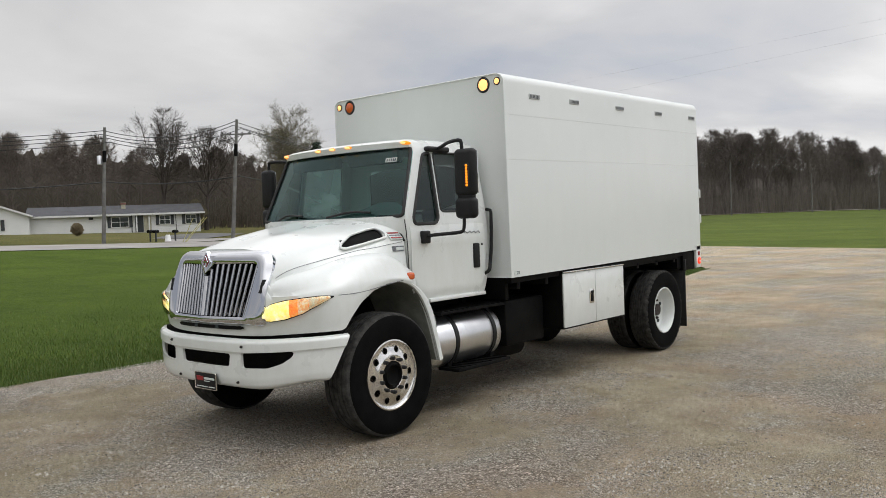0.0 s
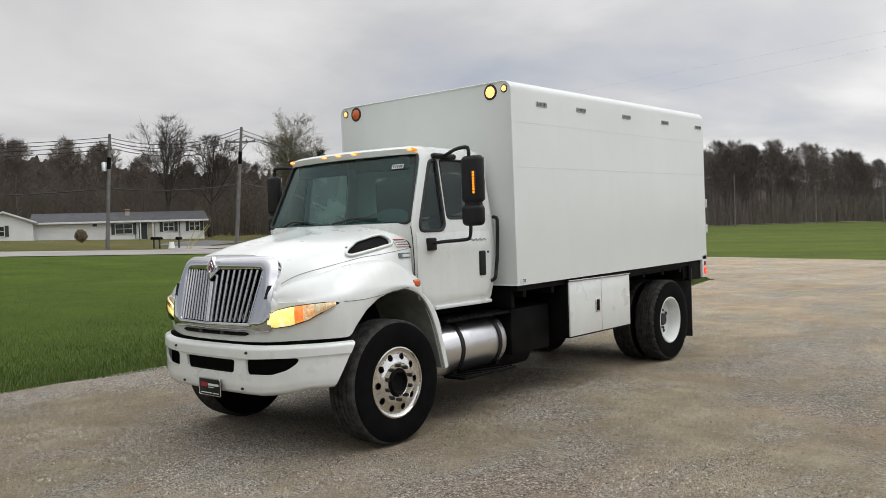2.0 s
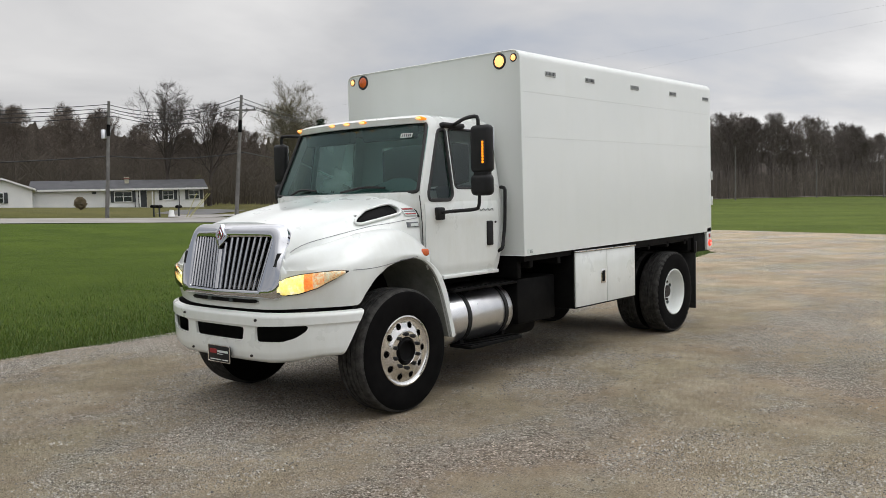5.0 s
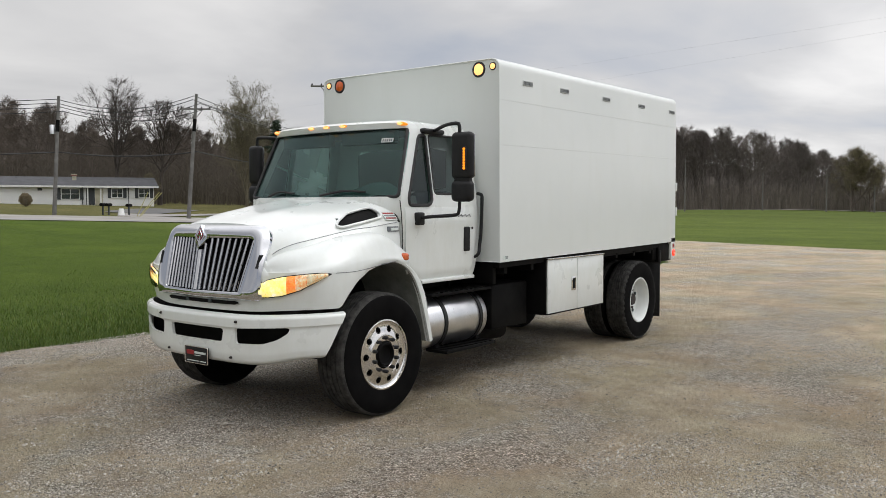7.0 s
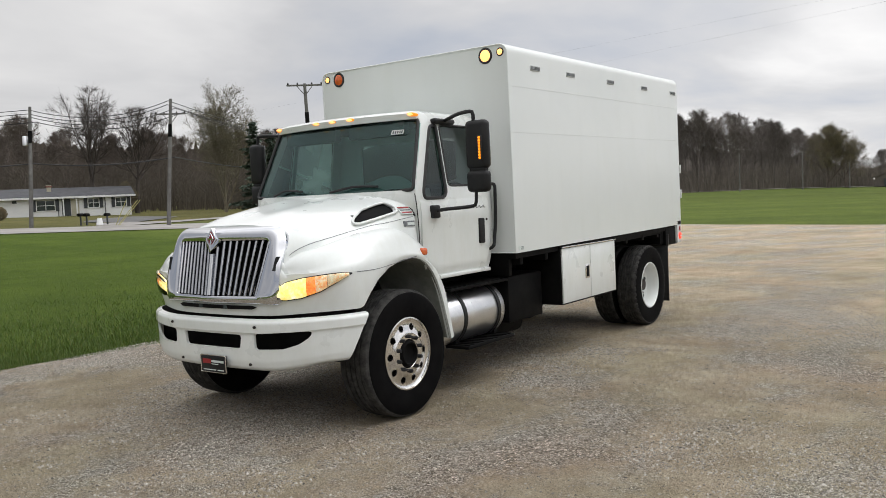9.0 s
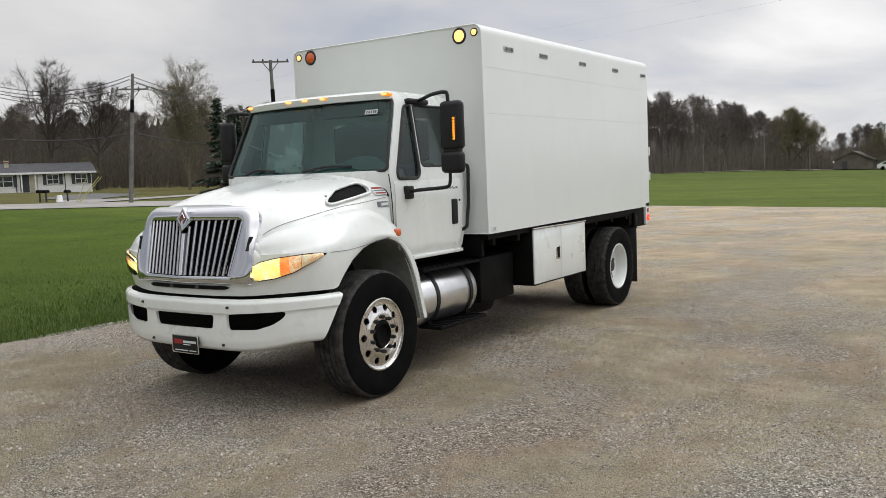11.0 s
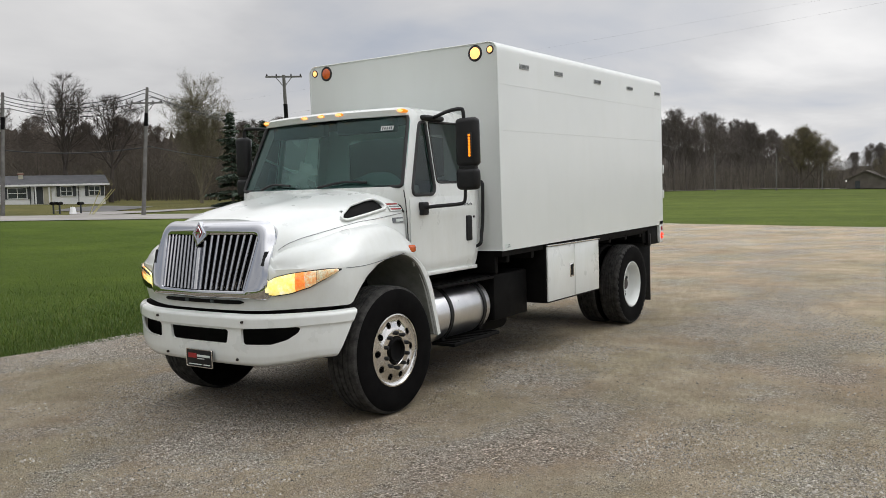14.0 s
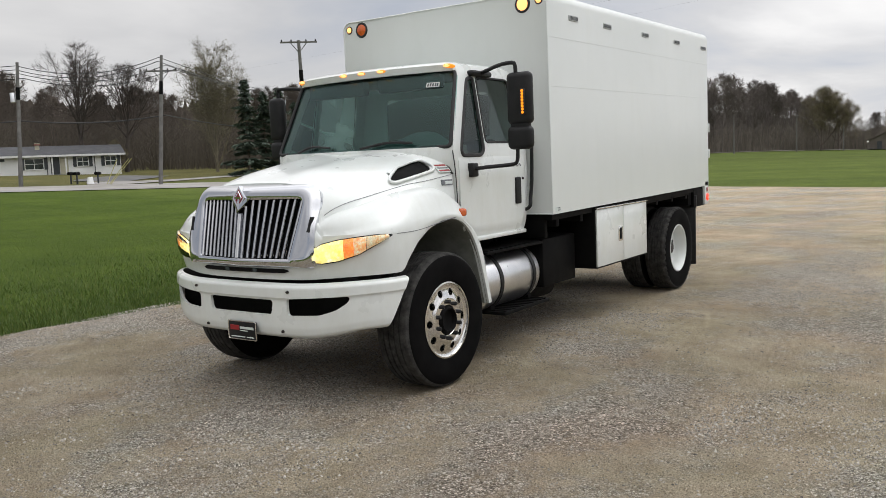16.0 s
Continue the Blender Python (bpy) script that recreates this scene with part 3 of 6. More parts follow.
VALLEY_X = Smooth([(-0.95, 0.66), (-0.6, 0.825), (-0.35, 0.895), (0.0, 0.965), (0.2, 0.998), (0.36, 1.010)])
VALLEY_Z = Smooth([(-1.0, 1.20), (-0.95, 1.25), (-0.89, 1.325), (-0.80, 1.375), (-0.6, 1.425), (-0.35, 1.492), (-0.1, 1.520), (0.05, 1.508), (0.15, 1.472), (0.25, 1.405), (0.36, 1.335)], 0.035)
EDGE_X = Smooth([(-1.02, 0.3), (-0.925, 0.77), (-0.842, 0.955), (-0.73, 1.085), (-0.59, 1.143), (-0.42, 1.152), (0.24, 1.145), (0.36, 1.10)])


def hood_z(x, y):
    x = abs(x)
    xc, zc, zr = along(y, CREASE_X), along(y, CREST), along(y, CREASE_Z)
    if x <= xc:
        u = x / xc
        return zr + (zc - zr) * (max(0.0, 1 - u ** 3.6)) ** 0.62 + 0.012 * math.exp(-((x - 0.33 * (1 + 0.3 * y)) / 0.15) ** 2) * ease(-0.9, -0.4, y)
    xv, zv = along(y, VALLEY_X), along(y, VALLEY_Z)
    if x <= xv:
        return zr + (zv - zr) * (x - xc) / (xv - xc)
    xe = max(xv + 0.02, along(y, EDGE_X))
    v = min(1.0, (x - xv) / (xe - xv))
    return zv + (along(y, FENDER_TOP) - zv) * v ** 2.6 + 0.018 * math.sin(math.pi * v) * ease(-0.95, -0.5, y)


def wall_at(x):
    """The point and outward direction of the nose's wall at half-width x, in plan."""
    for p, q in zip(NOSE, NOSE[1:]):
        if q.x >= x:
            t = (x - p.x) / max(1e-6, q.x - p.x)
            d = q - p
            out = Vector((d.y, -d.x)).normalized()
            return p.lerp(q, t), out
    return NOSE[60], Vector((1, 0))


def wall_band(form, side, xs, low, high, off, thick, rows=4, bulge=0.0):
    """A shaped piece laid on the nose's wall, from low(x) to high(x)."""
    outer, inner = [], []
    for x in xs:
        p, o = wall_at(x)
        zl, zh = low(x), high(x)
        for store, d in ((outer, off), (inner, off - thick)):
            store.append([((p.x + o.x * (d + (bulge * math.sin(math.pi * k / rows) if store is outer else 0))) * side, p.y + o.y * (d + (bulge * math.sin(math.pi * k / rows) if store is outer else 0)), zl + (zh - zl) * k / rows) for k in range(rows + 1)])
    form.loft([a + b[::-1] for a, b in zip(outer, inner)], True, True)
    return form


def hood():
    f = Form()
    cols = []
    for side in (-1, 1):
        for k, e in enumerate(NOSE):
            if side < 0 and k == 0:
                continue
            ys = min(max(e.y, -0.86), 0.36)
            col = []
            for r in range(27):
                t = r / 26
                xc = along(e.y, CREASE_X)
                xv = along(e.y, VALLEY_X)
                x = e.x * t if e.x < xv + 0.04 else xc * r / 14 if r <= 14 else xc + (xv - xc) * (r - 14) / 2 if r <= 16 else xv + (e.x - xv) * (r - 16) / 10
                y = ys + (e.y - ys) * t ** 2
                col.append((side * x, y, hood_z(x, y)))
            top = col[-1][2]
            low = 0.905 + 0.030 * ease(0.5, 1.15, e.x) if e.y < -0.60 else along(e.y, ARCH)
            for r in range(1, 9):
                t = r / 8
                tuck = 0.012 * math.sin(math.pi * t) - 0.02 * t * ease(-0.42, -0.75, e.y)
                col.append((side * e.x * (1 + tuck * 0.7), e.y - tuck * ease(-0.42, -0.75, e.y), top + (low - top) * t))
            cols.append((side * k, col))
    cols = [c for _, c in sorted(cols, key=lambda c: c[0])]
    return f.loft(cols, False)


INTAKE = softened([(-0.295, 1.580), (-0.25, 1.618), (-0.10, 1.682), (0.10, 1.722), (0.20, 1.735), (0.225, 1.69), (0.19, 1.648), (-0.05, 1.604), (-0.25, 1.568)], 0.03)
hood_ob = part("hood", hood(), WHITE, truck, "glossy white sloping hood with integral fenders")
seam = bmesh.new()
seam.from_mesh(hood_ob.data)
bmesh.ops.remove_doubles(seam, verts=seam.verts, dist=0.0004)
bmesh.ops.recalc_face_normals(seam, faces=seam.faces)
seam.to_mesh(hood_ob.data)
seam.free()
MOUTH = softened([(-0.56, 1.75), (0.56, 1.75), (0.61, 1.50), (0.662, 1.44), (0.662, 1.0), (-0.662, 1.0), (-0.662, 1.44), (-0.61, 1.50)], 0.02)
carved(hood_ob, [Form().prism(MOUTH, "y", -1.3, -0.83), Form().prism(INTAKE, "x", 0.70, 1.3), Form().prism(INTAKE, "x", -1.3, -0.70)], 0.02, True, 50.0)


def hood_side(y, z):
    """The half-width at which the hood's flank has height z."""
    lo, hi = 0.3, along(y, CREASE_X)
    for _ in range(24):
        m = (lo + hi) / 2
        lo, hi = (m, hi) if hood_z(m, y) > z else (lo, m)
    return lo


def flank_x(y, z):
    """The half-width of the flank below the crease at height z."""
    a, b = along(y, CREASE_Z), along(y, VALLEY_Z)
    return along(y, CREASE_X) + (along(y, VALLEY_X) - along(y, CREASE_X)) * (a - z) / (a - b)


for side in (1, -1):
    f = Form().ring([(side * (hood_side(y, z) + 0.004), y, z) for y, z in INTAKE], 0.0125, 8)
    part("intake_rim", f, WHITE, hood_ob)
    # a black sheet inside the opening stands for its deep shade
    cols = []
    for y in [-0.245 + 0.445 * k / 22 for k in range(23)]:
        cross = [b + (d - b) * (y - a) / (c - a) for (a, b), (c, d) in zip(INTAKE, INTAKE[1:] + INTAKE[:1]) if (a - y) * (c - y) <= 0 and a != c]
        zs = [min(cross) - 0.008 + (max(cross) - min(cross) + 0.016) * k / 8 for k in range(9)]
        cols.append([(side * (hood_side(y, z) - d), y, z) for d, run in ((0.04, zs), (0.055, zs[::-1])) for z in run])
    part("intake_screen", Form().loft(cols), BLACK, hood_ob, "black sheet that darkens the intake opening")
    # fender markers and badges
    f = Form().box(1.128 * side - 0.032, 1.128 * side + 0.032, 0.222, 0.302, 1.272, 1.336, 0.02, steps=3)
    part("fender_marker", f, AMBER_OFF, hood_ob, "amber fender marker lamp")

    def on_flank(reach, y0, y1, z0, z1, off, thick=0.008):
        cols = []
        for y in [y0 + (y1 - y0) * k / 6 for k in range(7)]:
            zs = [z0 + (z1 - z0) * k / 5 for k in range(6)]
            cols.append([(side * (reach(y, z) + d), y, z) for d, run in ((off, zs), (off - thick, zs[::-1])) for z in run])
        return Form().loft(cols)

    badge = part("badge", on_flank(hood_side, 0.225, 0.350, 1.626, 1.700, 0.006), PAPER, hood_ob, "small red and grey fender badge")
    for z0, z1, m in ((1.678, 1.690, RED), (1.658, 1.668, GREY_PRINT), (1.637, 1.648, RED)):
        part("badge_bar", on_flank(hood_side, 0.234, 0.342, z0, z1, 0.010), m, badge)
    low_badge = part("badge", on_flank(flank_x, 0.215, 0.345, 1.522, 1.568, 0.007), GREY_PRINT, hood_ob, "dark name badge strip")
    part("badge_bar", on_flank(flank_x, 0.255, 0.338, 1.532, 1.556, 0.010), PAPER, low_badge)
    # wheel-well liner and the fender's trailing edge
    arc = curve([(y, z) for y, z in ARCH[1:]], 30)
    f = Form().loft([[(side * x, p.x * s + 0.03 * (1 - s), 0.5 + (p.y - 0.5) * s) for x, s in ((0.46, 0.99), (0.80, 0.995), (1.06, 0.995), (1.125, 0.992), (1.125, 1.015), (0.46, 1.015))] for p in arc])
    part("wheel_well", f, LINER, hood_ob, "scuffed grey wheel-well liner")
    tail = [p for p in arc if p.x > 0.2]
    f = Form()
    rings = []
    for i, p in enumerate(tail):
        w = 0.012 + 0.05 * math.sin(min(1.0, i / (len(tail) - 1) * 1.25 + 0.1) * math.pi * 0.75)
        rings.append([(side * 1.10, p.x - 0.004, p.y - 0.002), (side * 1.146, p.x - 0.004, p.y - 0.002), (side * 1.152, p.x + w * 0.5, p.y + 0.006), (side * 1.14, p.x + w, p.y + 0.012), (side * 1.08, p.x + w, p.y + 0.012)])
    part("fender_tail", f.loft(rings), WHITE, hood_ob)
    # headlight: dark bezel, lamps and clear cover
    xs = [0.652 + 0.478 * k / 30 for k in range(31)]
    low = [(0.62, 1.035), (0.73, 1.028), (0.85, 1.045), (0.98, 1.09), (1.08, 1.158), (1.12, 1.195), (1.135, 1.214)]
    high = [(0.65, 1.06), (0.685, 1.14), (0.735, 1.168), (0.85, 1.195), (1.0, 1.215), (1.09, 1.224), (1.12, 1.222), (1.135, 1.215)]
    bezel = part("headlight", wall_band(Form(), side, xs, lambda x: along(x, low) - 0.006 * ease(1.13, 1.06, x), lambda x: along(x, high) + 0.003 * ease(1.13, 1.06, x), 0.007, 0.03), PLASTIC, truck, "lit wrap-round headlight")
    for x0, x1, m, nm, txt in ((0.664, 0.884, HEAD, "high_beam", "lit yellowish headlight bowl"), (0.887, 0.948, INDICATOR, "indicator", "glowing orange-red indicator"), (0.951, 1.02, REFLECTOR, "reflector", ""), (1.022, 1.118, CLEARISH, "side_reflector", "")):
        part(nm, wall_band(Form(), side, [x0 + (x1 - x0) * k / 10 for k in range(11)], lambda x: along(x, low) + 0.002, lambda x: along(x, high) - 0.003, 0.018, 0.014, 6, 0.012), m, bezel, txt)
    part("lens", wall_band(Form(), side, xs[1:-1], lambda x: along(x, low), lambda x: along(x, high), 0.030, 0.002, 6, 0.010), CLEAR, bezel, "clear lens")

    # panel shut line above the fender, and the line along its flank
    f = Form().tube([(side * (along(y, CREASE_X) + 0.001), y, along(y, CREASE_Z) + 0.002) for y in [-0.86 + 1.2 * k / 30 for k in range(31)]], 0.0022, 5)
    part("shut_line", f, GREY_PRINT, hood_ob)
    f = Form().tube([(side * (along(y, EDGE_X) * 1.008 + 0.001), y, z) for y, z in curve([(-0.60, 1.218), (-0.35, 1.222), (0.0, 1.262), (0.22, 1.285)], 24)], 0.003, 5)
    part("shut_line", f, GREY_PRINT, hood_ob)
    part("well_panel", Form().box(side * 0.47 - 0.01, side * 0.47 + 0.01, -0.66, 0.68, 0.45, 1.40), BLACK, hood_ob)
# dark tubes stand for the shaded gaps at the cowl and the doors
f = Form().tube([(x, 0.364, hood_z(min(abs(x), 0.984), 0.36) - 0.004) for x in [-0.985 + 1.97 * k / 60 for k in range(61)]], 0.010, 6)
part("cowl_seal", f, GASKET, hood_ob, "dark gap line along the cowl")
for side in (1, -1):
    f = Form().tube([(side * x, 0.372, z) for x, z in ((0.99, 1.80), (1.005, 1.70), (1.016, 1.55), (1.02, 1.42), (1.02, 1.30))], 0.0045, 6)
    part("door_gap_seal", f, GASKET, hood_ob)

# lower fascia slot under the grille
f = Form()
wall_band(f, 1, [0.46 * k / 12 for k in range(13)], lambda x: 0.957 + 0.012 * ease(0.42, 0.46, x), lambda x: 0.986 - 0.012 * ease(0.42, 0.46, x), 0.006, 0.01, 2)
wall_band(f, -1, [0.46 * k / 12 for k in range(13)], lambda x: 0.957 + 0.012 * ease(0.42, 0.46, x), lambda x: 0.986 - 0.012 * ease(0.42, 0.46, x), 0.006, 0.01, 2)
slot = part("lower_slot", f, BLACK, hood_ob, "black slot below the grille")
for x in (-0.15, 0.15):
    part("slot_rib", Form().box(x - 0.018, x + 0.018, -1.062, -1.03, 0.957, 0.985, 0.004), GREY_TRIM, slot)

# chrome grille surround, bars and diamond emblem
GRILLE = [(-0.545, 1.49), (0.545, 1.49), (0.468, 1.06), (-0.468, 1.06)]


def grille_y(x, z, off=0.0):
    return -1.015 - 0.085 * (1 - min(1.0, abs(x) / 0.56)) + 0.28 * (z - 1.06) * (0.65 + 0.35 * min(1, abs(x) / 0.5)) - off


def frame_loop(scale_x, up, down, r, n=8):
    t, w = 0.545 + 0.53 * (scale_x - 1.0), 0.487 + 0.95 * (scale_x - 1.0)
    poly = [(-t, 1.49 + up), (t, 1.49 + up), (w, 1.06 - down), (-w, 1.06 - down)]
    # the lower corners are squarer than the upper ones
    loop = softened(poly, r, n)[:2 * (n + 1)] + softened(poly, r * 0.3, n)[2 * (n + 1):]
    out = []
    for i, p in enumerate(loop):
        out.append(p)
        if i % (n + 1) == n:
            q = loop[(i + 1) % len(loop)]
            out += [(p[0] + (q[0] - p[0]) * k / 16, p[1] + (q[1] - p[1]) * k / 16) for k in range(1, 16)]
    return out


grille = part("grille", Form().loft([[(x, grille_y(x, z) + 0.09, z) for x, z in frame_loop(1.0, 0.0, 0.0, 0.06)], [(x, grille_y(x, z) + 0.10, z) for x, z in frame_loop(0.9, -0.02, -0.02, 0.06)]]), BLACK, truck, "chrome grille with upright bars on black")


def nose_skin(x, z):
    """How far forward the hood's skin lies at half-width x and height z."""
    x = abs(x)
    front = wall_at(x)[0].y
    if hood_z(x, front) > z:
        return front
    lo, hi = front, -0.5
    for _ in range(20):
        m = (lo + hi) / 2
        lo, hi = (m, hi) if hood_z(x, m) < z else (lo, m)
    return lo


rings = []
for sx, u, d, r, off, g in ((0.985, -0.008, -0.008, 0.06, -0.05, 0), (1.0, 0.0, 0.0, 0.06, 0.004, 0), (1.02, 0.018, 0.014, 0.07, 0.012, 0), (1.05, 0.042, 0.030, 0.085, 0.013, 0.0), (1.09, 0.066, 0.044, 0.10, 0.012, 0.06), (1.13, 0.084, 0.055, 0.115, 0.010, 0.22), (1.165, 0.096, 0.060, 0.13, 0.006, 0.50), (1.19, 0.100, 0.062, 0.145, 0.0, 0.88), (1.22, 0.102, 0.062, 0.15, 0.0, 1.0), (1.215, 0.088, 0.055, 0.15, 0.0, 1.1)):
    ring = []
    loop = frame_loop(sx, u, d, r)
    raw = [min(-0.815, nose_skin(x, z) - 0.027) for x, z in loop]
    for i, (x, z) in enumerate(loop):
        skin = sum(raw[(i + j) % len(raw)] for j in range(-5, 6)) / 11
        if g <= 1.0:
            ring.append((x, grille_y(x, z, off) * (1 - g) + skin * g + 0.36 * max(0.0, 1.056 - z), z))
        else:
            ring.append((x, skin + 0.06, z - 0.02 * (z > 1.45)))
    rings.append(ring)
part("surround", Form().loft(rings, True, False), CHROME, grille, "broad chrome grille surround")
for side in (-1, 1):
    for k in range(9):
        top = side * (0.052 + 0.0590 * k)
        low = top * 0.895
        f = Form()
        rows = []
        zt = 1.485 - (0.085 * (1 - abs(top) / 0.10) if abs(top) < 0.10 else 0.0)
        for j in range(7):
            t = j / 6
            x, z = low + (top - low) * t, 1.066 + (zt - 1.066) * t
            y = grille_y(x, z)
            rows.append([(x - 0.0112, y + 0.030, z), (x - 0.0108, y + 0.010, z), (x - 0.0076, y + 0.002, z), (x - 0.003, y - 0.002, z), (x + 0.003, y - 0.002, z), (x + 0.0076, y + 0.002, z), (x + 0.0108, y + 0.010, z), (x + 0.0112, y + 0.030, z)])
        part("grille_bar", f.loft(rows), BAR_CHROME, grille, "", 70)
    # chrome wings between grille and headlight, and the notch grip on its flank
    f = wall_band(Form(), side, [0.47 + 0.185 * k / 10 for k in range(11)], lambda x: 1.0, lambda x: along(x, [(0.47, 1.04), (0.655, 1.09)]), 0.012, 0.05, 8, 0.002)
    part("chrome_wing", f, CHROME, grille)
    f = Form().loft([[(side * (x + (z - 1.31) * 0.12), nose_skin(x, z) - off, z) for x, off in ((0.640, 0.029), (0.657, 0.025), (0.657, -0.02), (0.640, -0.02))] for z in (1.255, 1.28, 1.31, 1.34, 1.36)])
    part("hood_grip", f, PLASTIC, grille, "black hood grip recess")
part("centre_bar", Form().loft([[(x, grille_y(0, z) + dy, z) for x, dy in ((-0.018, 0.045), (-0.008, 0.0), (0, -0.008), (0.008, 0.0), (0.018, 0.045))] for z in (1.066, 1.2, 1.39)]), BAR_CHROME, grille)
# chrome chevron that carries the emblem
f = Form()
vee = [(-0.098 + 0.196 * k / 16, 1.492 - 0.096 * (1 - abs(-1 + k / 8))) for k in range(17)]
f.loft([[(x, grille_y(x, z) - 0.002, z), (x, grille_y(x, z) - 0.014, z + 0.006), (x, grille_y(x, z) - 0.014, z + 0.014), (x, grille_y(x, 1.502) - 0.018, 1.502), (x, grille_y(x, 1.506) - 0.008, 1.507), (x, grille_y(x, 1.502) + 0.03, 1.500), (x, grille_y(x, z) + 0.03, z)] for x, z in vee])
part("chevron", f, CHROME, grille)


def diamond(w, h, out, deep, back=1.0):
    """A diamond that leans back with the surround."""
    face = [(0, h), (w, 0), (0, -h), (-w, 0)]
    return Form().loft([[(x * k, -1.034 - o + 0.12 * (z + 0.06), 1.508 + z * k) for x, z in face] for o, k in ((out, 1.0), (out - deep, back))])


emblem = part("emblem", diamond(0.064, 0.086, 0.006, 0.035, 1.0), CHROME, grille, "chrome and red diamond emblem", 20)
part("emblem_field", diamond(0.046, 0.062, 0.009, 0.004), EMBLEM_RED, emblem)
part("emblem_ring", Form().ring([(x, -1.044 + 0.12 * (z + 0.06), 1.508 + z) for x, z in ((0, 0.046), (0.034, 0), (0, -0.046), (-0.034, 0))], 0.003), CHROME, emblem)
part("emblem_bar", Form().box(-0.028, 0.028, -1.040, -1.032, 1.502, 1.513), CHROME, emblem)

# bumper
RAIL = curve([(0, -1.078), (0.35, -1.068), (0.6, -1.034), (0.8, -0.972), (0.96, -0.882), (1.085, -0.752), (1.145, -0.62), (1.168, -0.52)], 61)
PROFILE = [(0, -0.06), (0.03, -0.022), (0.08, -0.004), (0.2, 0.006), (0.45, 0.010), (0.68, 0.010), (0.72, 0.013), (0.75, 0.022), (0.92, 0.022), (0.965, 0.014), (0.99, -0.004), (1.0, -0.03)]


def bumper():
    f, cols = Form(), []
    for side in (-1, 1):
        for k, p in enumerate(RAIL):
            if side < 0 and k == 0:
                continue
            low = 0.478 + 0.068 * ease(0.55, 1.17, p.x)
            high = 0.886 + 0.020 * ease(0.5, 1.17, p.x)
            col = []
            for j in range(37):
                v = j / 36
                off = along(v, PROFILE)
                # the lower corner stops short of the tyre
                s = k - (1 - v) * 8.0 * ease(35, 60, k)
                i = min(59, int(s))
                d = RAIL[i + 1] - RAIL[i]
                o = Vector((d.y, -d.x)).normalized()
                q = RAIL[i] + d * (s - i) + o * off
                col.append((side * q.x, q.y, low + (high - low) * v))
            cols.append((side * k, col))
    return f.loft([c for _, c in sorted(cols, key=lambda c: c[0])], False)


bumper_ob = part("bumper", bumper(), WHITE, truck, "white steel bumper with black air openings")
SLOT_MID = softened([(-0.345, 0.765), (0.345, 0.765), (0.325, 0.655), (-0.325, 0.655)], 0.03)
SLOT_END = softened([(0.475, 0.652), (0.47, 0.775), (0.72, 0.79), (0.945, 0.80), (0.93, 0.755), (0.85, 0.70), (0.72, 0.66)], 0.03)
carved(bumper_ob, [Form().prism(SLOT_MID, "y", -1.4, -0.7), Form().prism(SLOT_END, "y", -1.4, -0.62), Form().prism([(-x, z) for x, z in SLOT_END], "y", -1.4, -0.62)], 0.022)
# black box stands for the dark void behind the air openings
part("backing", Form().box(-0.95, 0.95, -0.86, -0.55, 0.60, 0.92, 0.02), BLACK, bumper_ob)
for x, z in ((-0.50, 0.83), (0.50, 0.83), (-0.40, 0.535), (0.42, 0.535)):
    y = -1.098 + 0.04 * (abs(x) / 0.6) ** 2 - (0.012 if z > 0.7 else -0.008)
    part("bolt", Form().lathe([(0.0, -0.010), (0.007, -0.009), (0.011, -0.003), (0.011, 0.02)], 12, (x, y, z), "y"), RUST, bumper_ob)
plate = part("front_plate", Form().box(-0.118, 0.188, -1.114, -1.102, 0.450, 0.592, 0.004), PLASTIC, bumper_ob, "black dealer plate with red and white print")
part("plate_print", Form().box(-0.09, 0.005, -1.117, -1.113, 0.522, 0.558), RED, plate)
for x0, x1, z0, z1 in ((0.015, 0.16, 0.545, 0.563), (0.015, 0.095, 0.529, 0.535), (-0.085, 0.065, 0.482, 0.489), (0.085, 0.16, 0.482, 0.489)):
    part("plate_print", Form().box(x0, x1, -1.117, -1.113, z0 - 0.013, z1 - 0.013), PAPER, plate)
part("plate_rim", Form().ring([(x, -1.114, z - 0.013) for x, z in softened([(-0.115, 0.602), (0.185, 0.602), (0.185, 0.466), (-0.115, 0.466)], 0.01)], 0.004), ALLOY, plate)

# ---- cab ----
CAB_W = [(1.04, 1.005), (1.12, 1.018), (1.6, 1.022), (1.80, 1.012), (2.42, 0.905), (2.48, 0.885)]
CAB_F = [(1.04, 0.60), (1.12, 0.54), (1.30, 0.40), (1.80, 0.375), (1.84, 0.375), (2.47, 0.625)]
CAB_BOW = [(1.04, 0.02), (1.75, 0.17), (2.47, 0.125)]


def cab_x(z):
    return along(z, CAB_W)


def cab_front(x, z):
    return along(z, CAB_F) - along(z, CAB_BOW) * (1 - min(1.0, abs(x) / cab_x(z)) ** 2)


def cab_ring(z, w, yf, bow, yr, r=0.05):
    pts = [(-w + 2 * w * k / 24, yf - bow * (1 - (abs(-1 + 2 * k / 24)) ** 2)) for k in range(25)]
    pts[0], pts[-1] = (-w + r * 0.3, yf + 0.0), (w - r * 0.3, yf + 0.0)
    pts += [(w, yf + r * 0.5)] + [(w, yf + r + (yr - yf - 2 * r) * k / 8) for k in range(9)] + [(w - r * 0.3, yr - r * 0.3)]
    pts += [(w - r - 2 * (w - r) * k / 10, yr) for k in range(11)]
    pts += [(-w + r * 0.3, yr - r * 0.3)] + [(-w, yr - r - (yr - yf - 2 * r) * k / 8) for k in range(9)] + [(-w, yf + r * 0.5)]
    return [(x, y, z) for x, y in pts]


